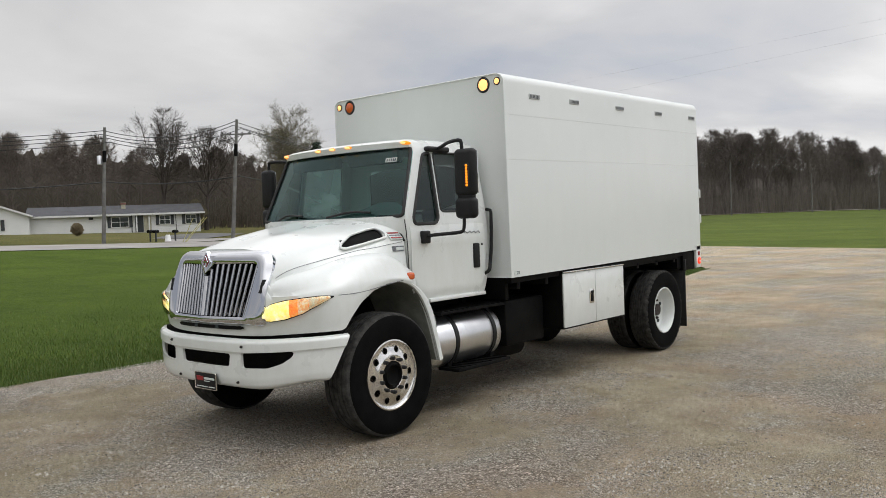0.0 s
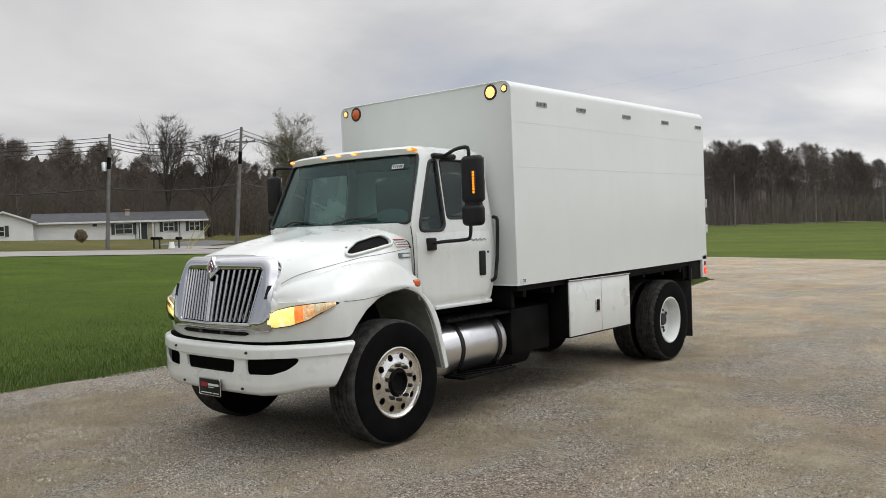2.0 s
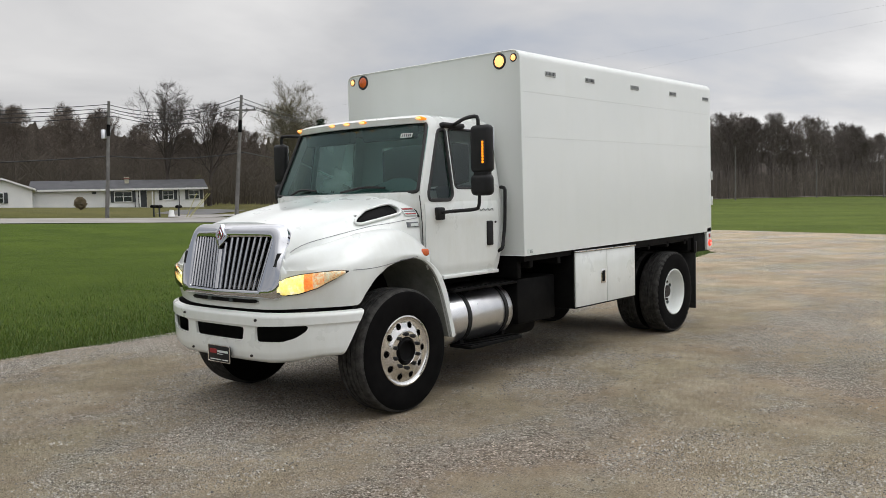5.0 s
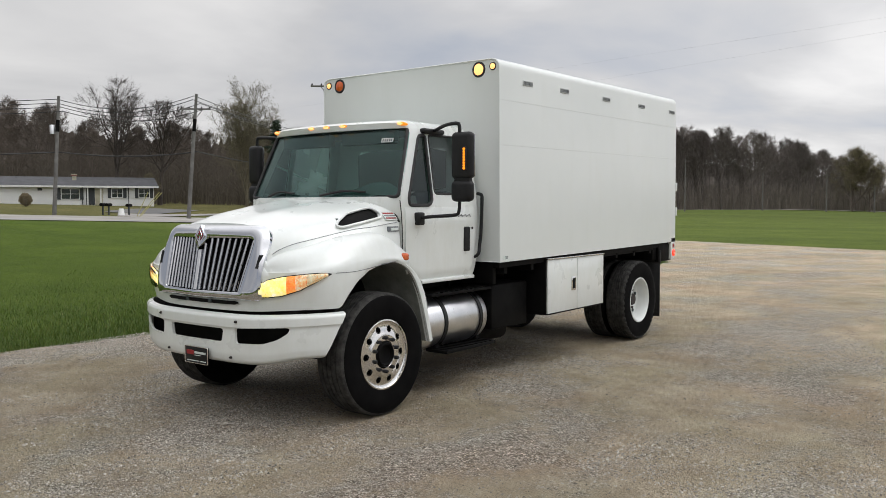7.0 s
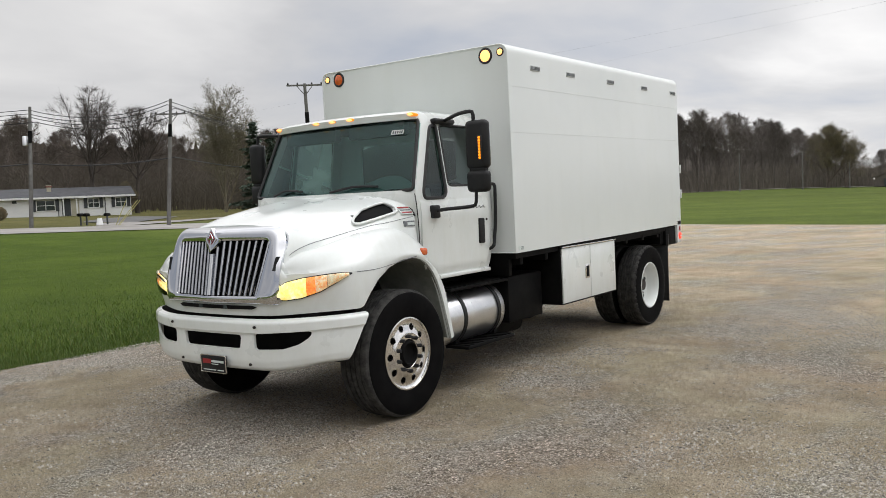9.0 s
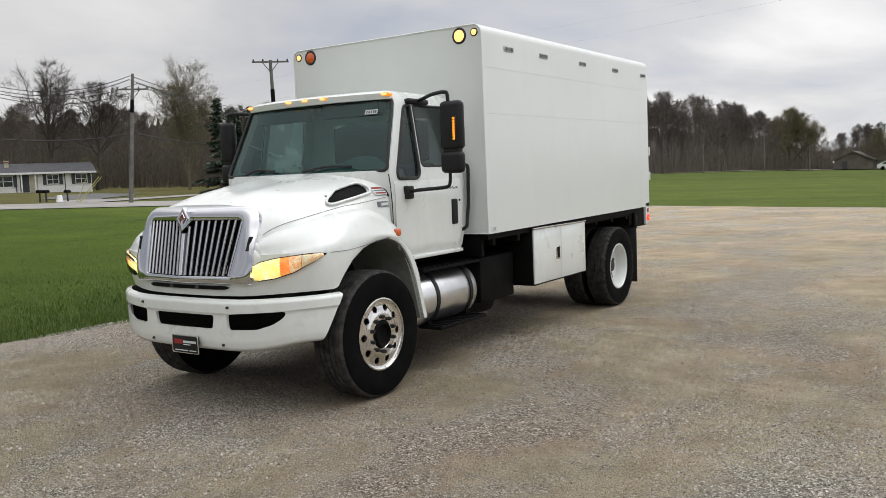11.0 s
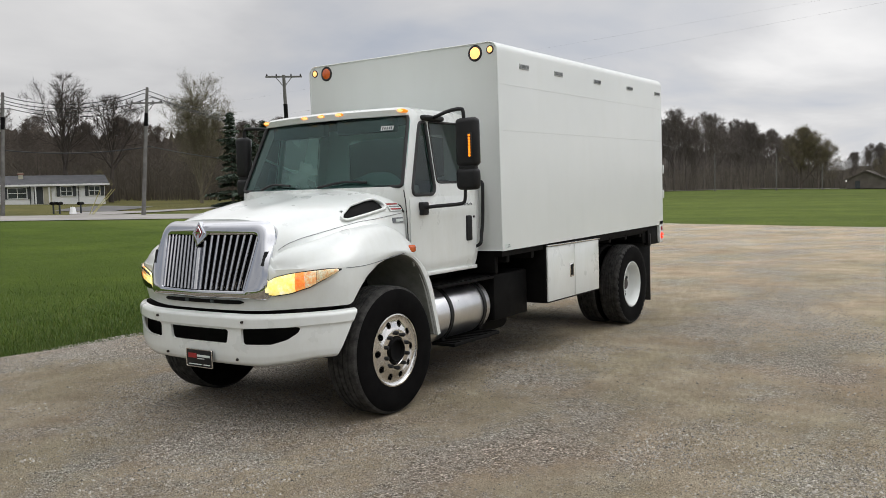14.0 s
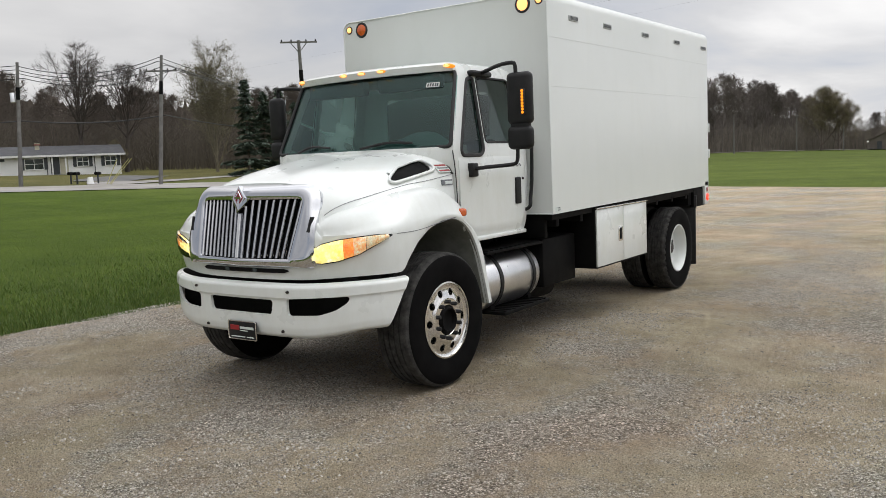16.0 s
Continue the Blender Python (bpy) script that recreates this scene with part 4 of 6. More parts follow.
rings = [cab_ring(z, cab_x(z), along(z, CAB_F), along(z, CAB_BOW), along(z, [(1.04, 1.50), (1.3, 1.585), (2.3, 1.585), (2.48, 1.56)])) for z in (1.04, 1.06, 1.12, 1.3, 1.5, 1.6, 1.7, 1.8, 1.9, 2.0, 2.1, 2.2, 2.3, 2.4, 2.445)]
rings += [cab_ring(2.475, 0.885, 0.60, 0.135, 1.56), cab_ring(2.515, 0.868, 0.585, 0.14, 1.55), cab_ring(2.540, 0.825, 0.625, 0.13, 1.52), cab_ring(2.556, 0.72, 0.74, 0.10, 1.45), cab_ring(2.566, 0.50, 0.90, 0.06, 1.35)]
cab = part("cab", Form().loft(rings), WHITE, truck, "white two-door day cab")
SHIELD = softened([(-0.978, 1.832), (0.978, 1.832), (0.880, 2.464), (-0.880, 2.464)], 0.04)
QUARTER = softened([(0.735, 2.40), (0.835, 2.415), (0.812, 1.80), (0.775, 1.755), (0.485, 1.755), (0.465, 1.80)], 0.04)
SIDE_WIN = softened([(0.885, 2.42), (1.41, 2.42), (1.43, 1.86), (0.862, 1.86)], 0.05)
REAR_WIN = softened([(-0.62, 2.35), (0.62, 2.35), (0.62, 1.90), (-0.62, 1.90)], 0.06)
cuts = [Form().prism(SHIELD, "y", -0.2, 0.80), Form().prism(REAR_WIN, "y", 1.45, 1.9)]
for side in (1, -1):
    cuts += [Form().prism(QUARTER, "x", side * 0.80, side * 1.3), Form().prism(SIDE_WIN, "x", side * 0.80, side * 1.3)]
carved(cab, cuts, 0.03)


def sheet_in(poly, place, grow=1.03, n=14):
    """A curved pane that fills a polygon: columns between its lower and upper edge."""
    us = [p[0] for p in poly]
    c = ((min(us) + max(us)) / 2, (min(p[1] for p in poly) + max(p[1] for p in poly)) / 2)
    big = [(c[0] + (u - c[0]) * grow, c[1] + (v - c[1]) * grow) for u, v in poly]
    u0, u1 = min(p[0] for p in big), max(p[0] for p in big)
    cols = []
    for k in range(n + 1):
        u = u0 + (u1 - u0) * (0.002 + 0.996 * k / n)
        cross = []
        for (a, b), (c2, d) in zip(big, big[1:] + big[:1]):
            if (a - u) * (c2 - u) <= 0 and a != c2:
                cross.append(b + (d - b) * (u - a) / (c2 - a))
        lo, hi = min(cross), max(cross)
        cols.append([place(u, lo + (hi - lo) * j / 8) for j in range(9)])
    return Form().loft(cols, False)


part("rear_window", sheet_in(REAR_WIN, lambda x, z: (x, 1.568, z), 1.01, 6), REAR_GLASS, cab, "rear window darkened for the shade behind it")
shield = part("windshield", sheet_in(SHIELD, lambda x, z: (x, cab_front(x, z) + 0.012, z), 1.02, 24), GLASS, cab, "tinted curved windshield")
part("windshield_seal", Form().ring([(x, cab_front(x, z) + 0.004, z) for x, z in SHIELD], 0.016, 8), GASKET, cab, "black rubber seal")
part("sticker", sheet_in([(0.655, 2.335), (0.775, 2.335), (0.775, 2.375), (0.655, 2.375)], lambda x, z: (x, cab_front(x, z) - 0.004, z), 1.0, 4), PAPER, shield, "white stock label with dark print")
for x0 in (0.668, 0.690, 0.712, 0.734, 0.752):
    part("sticker_print", sheet_in([(x0, 2.342), (x0 + 0.013, 2.342), (x0 + 0.013, 2.368), (x0, 2.368)], lambda x, z: (x, cab_front(x, z) - 0.007, z), 1.0, 2), INK, shield)
for side in (1, -1):
    part("quarter_window", sheet_in(QUARTER, lambda y, z: (side * (cab_x(z) - 0.012), y, z)), SIDE_GLASS, cab, "fixed tinted quarter window")
    part("quarter_seal", Form().ring([(side * (cab_x(z) - 0.001), y, z) for y, z in QUARTER], 0.016), GASKET, cab)
    part("door_window", sheet_in(SIDE_WIN, lambda y, z: (side * (cab_x(z) - 0.012), y, z)), SIDE_GLASS if side > 0 else PALE_VIEW, cab, "raised tinted door window" if side > 0 else "raised door window paled for the bright view through it")
    part("window_seal", Form().ring([(side * (cab_x(z) - 0.003), y, z) for y, z in SIDE_WIN], 0.011), GASKET, cab)
    # door skin, handle, grab rail
    cols = []
    for k in range(29):
        y = 0.405 + 1.07 * k / 28
        lo = along(y, [(0.40, 1.30), (0.46, 1.17), (0.60, 1.075), (1.42, 1.075), (1.475, 1.20)])
        outer, inner = [], []
        for j in range(15):
            z = lo + (1.738 - lo) * j / 14
            push = 0.010 * ease(0, 0.06, j / 14) * ease(1.0, 0.97, j / 14) + 0.006 * math.exp(-((z - 1.60) / 0.02) ** 2)
            outer.append((side * (cab_x(z) + push), y, z))
            inner.append((side * (cab_x(z) - 0.01), y, z))
        cols.append(outer + inner[::-1])
    door = part("door", Form().loft(cols), WHITE, cab, "closed white cab door")
    part("handle", Form().box(side * 1.032 - 0.014, side * 1.032 + 0.014, 1.29, 1.385, 1.305, 1.545, 0.013, steps=3), PLASTIC, door, "black recessed door handle")
    part("lock", Form().lathe([(0.0, 0.012), (0.011, 0.010), (0.012, -0.01)], 10, (side * 1.03, 1.43, 1.53), "x"), RUST, door)
    part("script_badge", Form().tube([(side * 1.034, 1.16 + 0.022 * k, 1.655 + 0.012 * math.sin(k * 2.1)) for k in range(12)], 0.004, 5), GREY_PRINT, door, "grey script badge")
    part("sill", Form().box(side * 1.0 - 0.03, side * 1.0 + 0.03, 0.64, 1.48, 1.03, 1.066, 0.01), WHITE, cab)
    f = Form().tube(curve([(side * 1.0, 1.565, 1.87), (side * 1.05, 1.565, 1.86), (side * 1.065, 1.555, 1.80), (side * 1.065, 1.54, 1.50), (side * 1.06, 1.52, 1.35), (side * 1.07, 1.485, 1.27), (side * 1.01, 1.48, 1.235)], 30), 0.017, 8)
    part("grab_rail", f, PLASTIC, cab, "black tubular grab rail")
    # mirror: two arms, bracket, tall head and convex head
    mx, mw = (1.442, 0.112) if side > 0 else (1.333, 0.088)
    mirror = part("mirror", Form().box(side * mx - mw, side * mx + mw, 0.66, 0.76, 1.985, 2.405, 0.045, steps=4), PLASTIC, truck, "black towing mirror with lit amber strip" if side > 0 else "black towing mirror")
    part("convex_mirror", Form().box(side * mx - mw, side * mx + mw, 0.655, 0.755, 1.785, 1.975, 0.045, steps=4), PLASTIC, mirror)
    part("mirror_neck", Form().box(side * mx - mw + 0.03, side * mx + mw - 0.03, 0.68, 0.74, 1.95, 2.01, 0.01), PLASTIC, mirror)
    part("mirror_glass", Form().box(side * mx - mw + 0.02, side * mx + mw - 0.02, 0.757, 0.764, 2.01, 2.385, 0.002), CHROME, mirror, "mirror glass")
    if side > 0:
        part("lamp_window", Form().box(1.492 - 0.022, 1.492 + 0.022, 0.653, 0.668, 2.06, 2.27, 0.006), GASKET, mirror)
        for k in range(8):
            part("lamp_dot", Form().lathe([(0.0, -0.010), (0.010, -0.008), (0.012, 0.01)], 10, (1.492, 0.652, 2.078 + 0.0245 * k), "y"), AMBER, mirror)
    f = Form().tube(curve([(side * 0.90, 0.96, 2.452), (side * 1.02, 0.88, 2.462), (side * (mx - 0.22), 0.75, 2.480), (side * (mx - 0.07), 0.70, 2.484), (side * (mx - 0.035), 0.70, 2.465), (side * (mx - 0.03), 0.70, 2.37)], 26), 0.017, 8)
    part("upper_arm", f, PLASTIC, mirror)
    part("arm_foot", Form().box(side * 0.915 - 0.035, side * 0.915 + 0.035, 0.78, 1.10, 2.425, 2.475, 0.022, steps=3), PLASTIC, mirror)
    f = Form().tube(curve([(side * 1.03, 0.58, 1.635), (side * 1.15, 0.60, 1.65), (side * (mx - 0.08), 0.675, 1.665), (side * (mx - 0.035), 0.69, 1.69), (side * (mx - 0.03), 0.70, 1.80)], 22), 0.016, 8)
    part("lower_arm", f, PLASTIC, mirror)
    part("arm_bracket", Form().box(side * 1.045 - 0.03, side * 1.045 + 0.03, 0.53, 0.63, 1.575, 1.69, 0.015, steps=3), PLASTIC, mirror)
    # wipers
    pts = [(0.16, 1.845), (0.42, 1.885), (0.66, 1.875)] if side < 0 else [(-0.62, 1.84), (-0.45, 1.885), (-0.20, 1.87)]
    f = Form().tube([(x, cab_front(x, z) - 0.02, z) for x, z in curve(pts, 14)], 0.011, 6)
    part("wiper", f, PLASTIC, cab, "black wiper arm and blade")
for x in (-0.83, -0.21, 0.0, 0.21, 0.83):
    y = along(abs(x), [(0, 0.455), (0.21, 0.462), (0.85, 0.575)])
    marker = None
    for size, lift, m, nm, txt in ((0.86, 0.0, AMBER_RIM, "roof_marker", "lit amber roof marker lamp"), (0.46, 0.018, AMBER_HOT, "bulb_glow", "bright yellow lamp centre")):
        f = Form().lathe([(0.0, 0.03), (0.02, 0.029), (0.042, 0.018), (0.05, 0.0), (0.052, -0.02)], 18)
        f.v = [(x + q[1] * 1.45 * size, y - q[0] * 0.8 - lift + 0.012 + 0.12 * abs(q[1]) * (abs(x) > 0.5), 2.503 + (q[2] * 0.40 + q[0] * 0.3) * size) for q in f.v]
        marker = part(nm, f, m, marker or cab, txt)

# cab interior
part("dashboard", Form().loft([[(x, cab_front(x, 1.84) + 0.05, 1.72), (x, cab_front(x, 1.84) + 0.06, 1.845 + 0.02 * math.exp(-((x - 0.5) / 0.2) ** 2)), (x, 0.56, 1.845 + 0.10 * math.exp(-((x - 0.5) / 0.25) ** 4)), (x, 0.66, 1.84 + 0.135 * math.exp(-((x - 0.5) / 0.25) ** 4)), (x, 0.70, 1.70), (x, 0.68, 1.30), (x, 0.45, 1.30)] for x in [-0.94 + 1.88 * k / 24 for k in range(25)]]), DASH, cab, "grey dashboard")
wheel_turn = Matrix.Translation((0.5, 0.82, 1.735)) @ Matrix.Rotation(radians(-62), 4, "X")
f = Form().ring([(0.225 * math.cos(q), 0.225 * math.sin(q), 0) for q in (2 * math.pi * k / 32 for k in range(32))], 0.017, 8).lathe([(0.0, 0.02), (0.06, 0.01), (0.07, -0.04), (0.03, -0.25)], 16, (0, 0, 0), "z")
f.tube([(-0.22, 0, 0), (0.22, 0, 0)], 0.014).tube([(0, -0.22, 0), (0, 0, 0)], 0.014)
f.v = [tuple(wheel_turn @ Vector(p)) for p in f.v]
part("steering_wheel", f, PLASTIC, cab, "black steering wheel")
for x in (0.5, -0.5):
    f = Form().box(x - 0.26, x + 0.26, 1.02, 1.48, 1.38, 1.56, 0.05, steps=3).box(x - 0.25, x + 0.25, 1.38, 1.52, 1.50, 1.90, 0.06, steps=3)
    part("cab_seat", f, GREY_TRIM, cab, "grey cloth low-back seat")
part("cab_floor", Form().box(-0.97, 0.97, 0.45, 1.54, 1.07, 1.12), BLACK, cab)
part("rear_trim", Form().box(-0.95, 0.95, 1.535, 1.55, 1.12, 1.88), GREY_TRIM, cab)
part("headliner", Form().box(-0.80, 0.80, 0.62, 1.50, 2.465, 2.475), GREY_TRIM, cab)
part("sun_visor", Form().box(-0.75, -0.08, 0.57, 0.66, 2.33, 2.455, 0.02, Matrix.Identity(4)), GREY_TRIM, cab)
part("sun_visor", Form().box(0.08, 0.75, 0.57, 0.66, 2.33, 2.455, 0.02, Matrix.Identity(4)), GREY_TRIM, cab)

# ---- chip box ----
SIT = Matrix.Translation((0, 1.65, 1.18)) @ Matrix.Rotation(0.0113, 4, "X") @ Matrix.Translation((0, -1.65, -1.18))


def sat(form):
    form.v = [tuple(SIT @ Vector(p)) for p in form.v]
    return form


def box_section(w, top, r, low):
    pts = [(-w, low)] + [(-w + r - r * math.cos(q), top - r + r * math.sin(q)) for q in (math.pi / 2 * k / 6 for k in range(7))]
    return pts + [(-x, z) for x, z in pts[::-1]]


f = Form().loft([[(x, y, z) for x, z in box_section(w, top, r, low)] for y, w, top, r, low in ((1.662, 1.205, 3.199, 0.085, 1.19), (1.652, 1.212, 3.206, 0.09, 1.184), (1.65, 1.214, 3.210, 0.09, 1.182), (1.655, 1.22, 3.216, 0.095, 1.18), (6.235, 1.22, 3.216, 0.095, 1.18), (6.245, 1.21, 3.209, 0.09, 1.19))])
chip_box = part("cargo_box", sat(f), PANEL, truck, "tall white steel chip box with rounded roof edge")
for side in (1, -1):
    for z in (2.36, 2.806):
        f = Form().box(side * 1.22 - 0.0025, side * 1.22 + 0.0012, 1.66, 6.22, z - 0.006, z + 0.006, 0.001, steps=1)
        part("weld_seam", sat(f), PANEL, chip_box)
    for y in (2.187, 2.973, 4.013, 5.046, 6.066):
        vent = part("vent", sat(Form().box(side * 1.222 - 0.005, side * 1.222 + 0.005, y - 0.098, y + 0.098, 2.982, 3.034, 0.003, steps=1)), VENT, chip_box, "small louvred metal vent")
        for k in range(7):
            yy = y - 0.078 + 0.026 * k
            part("slat", sat(Form().box(side * 1.228 - 0.004, side * 1.228 + 0.004, yy - 0.004, yy + 0.004, 2.992, 3.024)), GREY_PRINT, vent)
    # front clearance lamps
    for x, z, r, m, nm in ((0.968, 3.118, 0.074, AMBER_HOT if side > 0 else AMBER_OFF, "large round amber lamp"), (1.137, 3.135, 0.038, AMBER_HOT, "small lit round amber lamp")):
        ring = part("clearance_lamp", Form().lathe([(r * 0.7, -0.014), (r * 0.92, -0.02), (r * 1.08, -0.012), (r * 1.1, 0.01)], 26, (side * x, 1.65, z), "y"), GASKET, chip_box, nm)
        part("lens", Form().lathe([(0.0, -0.03), (r * 0.5, -0.027), (r * 0.88, -0.012), (r * 0.9, 0.0)], 26, (side * x, 1.65, z), "y"), m, ring, "amber lens")
    # tail post and lamps, hinge lugs
    f = Form().box(side * 1.19 - 0.03, side * 1.19 + 0.03, 6.09, 6.235, 0.93, 1.24, 0.008)
    part("rear_skirt", sat(Form().box(side * 0.75 - 0.40, side * 0.75 + 0.40, 5.60, 6.085, 0.95, 1.178, 0.004).box(side * 1.10 - 0.06, side * 1.10 + 0.06, 3.96, 5.6, 1.09, 1.178)), BLACK, chip_box)
    post = part("tail_post", sat(f), PANEL, chip_box, "white tail post with red lamps")
    for z, r in ((1.075, 0.05),):
        part("tail_lamp", sat(Form().lathe([(0.0, 0.016 * side), (r * 0.8, 0.012 * side), (r, 0.0)], 20, (side * 1.222, 6.17, z - 0.05), "x")), TAIL_RED, post, "lit red side lamp")
        part("lamp_core", sat(Form().box(side * 1.238 - 0.003, side * 1.238 + 0.003, 6.145, 6.195, z - 0.064, z - 0.048, 0.002)), PAPER, post, "pale lamp centre")
    part("tail_reflector", sat(Form().box(side * 1.222 - 0.004, side * 1.222 + 0.006, 6.14, 6.19, 1.10, 1.155, 0.004)), RED, post)
    for z in (1.55, 1.9):
        part("hinge", sat(Form().box(side * 1.215 - 0.03, side * 1.215 + 0.02, 6.23, 6.265, z, z + 0.12, 0.006)), PANEL, chip_box)
    lab = part("data_label", sat(Form().box(side * 1.22 - 0.002, side * 1.22 + 0.003, 1.70, 1.80, 1.20, 1.245)), PAPER, chip_box, "small printed data label")
    for z in (1.232, 1.220, 1.210):
        part("label_print", sat(Form().box(side * 1.223 - 0.002, side * 1.223 + 0.002, 1.74, 1.79, z, z + 0.005)), INK, lab)
part("floor_beam", sat(Form().box(-1.18, 1.18, 1.70, 6.2, 1.12, 1.178).box(-0.40, -0.30, 1.7, 6.2, 0.95, 1.13).box(0.30, 0.40, 1.7, 6.2, 0.95, 1.13)), BLACK, chip_box, "black underfloor framing")
for k in range(9):
    y = 1.85 + 0.52 * k
    part("cross_member", sat(Form().box(-1.16, 1.16, y - 0.03, y + 0.03, 1.05, 1.125, 0.004)), BLACK, chip_box)

# ---- tool boxes under the floor ----
for side in (1, -1):
    body = part("tool_box", Form().box(side * 0.93 - 0.275, side * 0.93 + 0.275, 2.585, 3.955, 0.548, 1.178, 0.004), BLACK, truck, "black underbody tool box with two white doors")
    for y0, y1 in ((2.60, 3.275), (3.285, 3.947)):
        f = Form().box(side * 1.213 - 0.009, side * 1.213 + 0.009, y0, y1, 0.562, 1.152, 0.004)
        part("tool_box_door", f, WHITE, body, "white flat tool box door")
        if y0 < 3:
            part("latch", Form().box(side * 1.224 - 0.006, side * 1.224 + 0.006, 3.135, 3.235, 0.78, 0.94, 0.006, steps=2), ALLOY, body, "steel paddle latch")
            part("paddle", Form().box(side * 1.231 - 0.004, side * 1.231 + 0.004, 3.157, 3.213, 0.80, 0.92, 0.003), BLACK, body)
    part("drip_rail", Form().box(side * 1.222 - 0.02, side * 1.222 + 0.012, 2.59, 3.955, 1.157, 1.172, 0.003), ALLOY, body, "bright drip rail")
    part("bottom_rail", Form().box(side * 1.212 - 0.01, side * 1.212 + 0.006, 2.59, 3.955, 0.548, 0.558), BLACK, body)


# ---- wheels ----
def tyre_form(r, x0, x1, grooves, lugs=0):
    """A tyre between two sidewalls, with grooves round its tread."""
    w = x1 - x0
    prof = [(0.285, x0 + 0.035), (0.31, x0 + 0.012), (0.36, x0 + 0.002), (0.43, x0), (0.475, x0 + 0.005), (0.50, x0 + 0.012), (r - 0.008, x0 + 0.028)]
    tread = []
    n = grooves
    t0, t1 = x0 + 0.036, x1 - 0.036
    for k in range(n + 1):
        a, b = t0 + (t1 - t0) * (k + 0.02) / (n + 1), t0 + (t1 - t0) * (k + 0.98) / (n + 1)
        g = 0.006
        crown = lambda x: r - 0.006 * ((x - (x0 + x1) / 2) / (w / 2)) ** 2
        tread += [(crown(a), a + g), (crown(b), b - g)]
        if k < n:
            tread += [(r - 0.014, b - g * 0.6), (r - 0.014, b + (t1 - t0) * 0.04 / (n + 1) + g * 0.6)]
    return prof + tread + [(rr, x0 + x1 - x) for rr, x in prof[::-1]]


def tyre(parent, r, x0, x1, grooves, y, z, name="tyre"):
    prof = tyre_form(r, x0, x1, grooves)
    ob = part(name, Form().lathe(prof, 72, (0, y, z), "x", False), (RUBBER, TREAD), parent, "black rubber truck tyre", 30)
    for p in ob.data.polygons:
        c = p.center
        d = math.hypot(c.y - y, c.z - z)
        if d > r - 0.025:
            p.material_index = 1
    return ob


def lugs(parent, x, side, y, z, ring_r, n, m):
    for k in range(n):
        q = 2 * math.pi * (k + 0.5) / n
        f = Form().lathe([(0.0, side * 0.034), (0.012, side * 0.034), (0.0165, side * 0.028), (0.0175, side * 0.004), (0.022, 0.0)], 6, (x, y + ring_r * math.cos(q), z + ring_r * math.sin(q)))
        part("lug_nut", f, m, parent)


R = 0.497
for side in (1, -1):
    z = R - 0.006
    prof = [(0.272, side * 0.90), (0.285, side * 1.105), (0.299, side * 1.116), (0.299, side * 1.124), (0.288, side * 1.126), (0.283, side * 1.112), (0.272, side * 1.105), (0.250, side * 1.104), (0.20, side * 1.114), (0.180, side * 1.124), (0.168, side * 1.128), (0.120, side * 1.126), (0.112, side * 1.118), (0.110, side * 1.06), (0.25, side * 1.05), (0.262, side * 0.90)]
    rim = part("front_wheel", Form().lathe(prof, 60, (0, 0, z)), ALLOY, truck, "polished aluminium front wheel with round hand holes")
    holes = []
    for k in range(10):
        q = 2 * math.pi * k / 10
        holes.append(Form().lathe([(0.0, side * 1.0), (0.029, side * 1.0), (0.029, side * 1.2), (0.0, side * 1.2)], 16, (0, 0.221 * math.cos(q), z + 0.221 * math.sin(q))))
    carved(rim, holes)
    rim.location = (side * 0.04, -0.04, 0)
    part("brake_drum", Form().lathe([(0.0, side * 0.85), (0.24, side * 0.85), (0.24, side * 1.03), (0.0, side * 1.03)], 32, (0, 0, z)), RUST, rim, "rusty brake drum")
    part("hub", Form().lathe([(0.0, side * 1.105), (0.06, side * 1.108), (0.078, side * 1.115), (0.082, side * 1.13), (0.088, side * 1.145), (0.096, side * 1.145), (0.10, side * 1.13), (0.108, side * 1.12), (0.112, side * 1.06)], 32, (0, 0, z)), BLACK, rim, "dark steel hub")
    lugs(rim, side * 1.122, side, 0, z, 0.1435, 10, PLASTIC)
    tyre(rim, R + 0.029, *((0.815, 1.137) if side > 0 else (-1.137, -0.815)), 4, 0, z + 0.002)

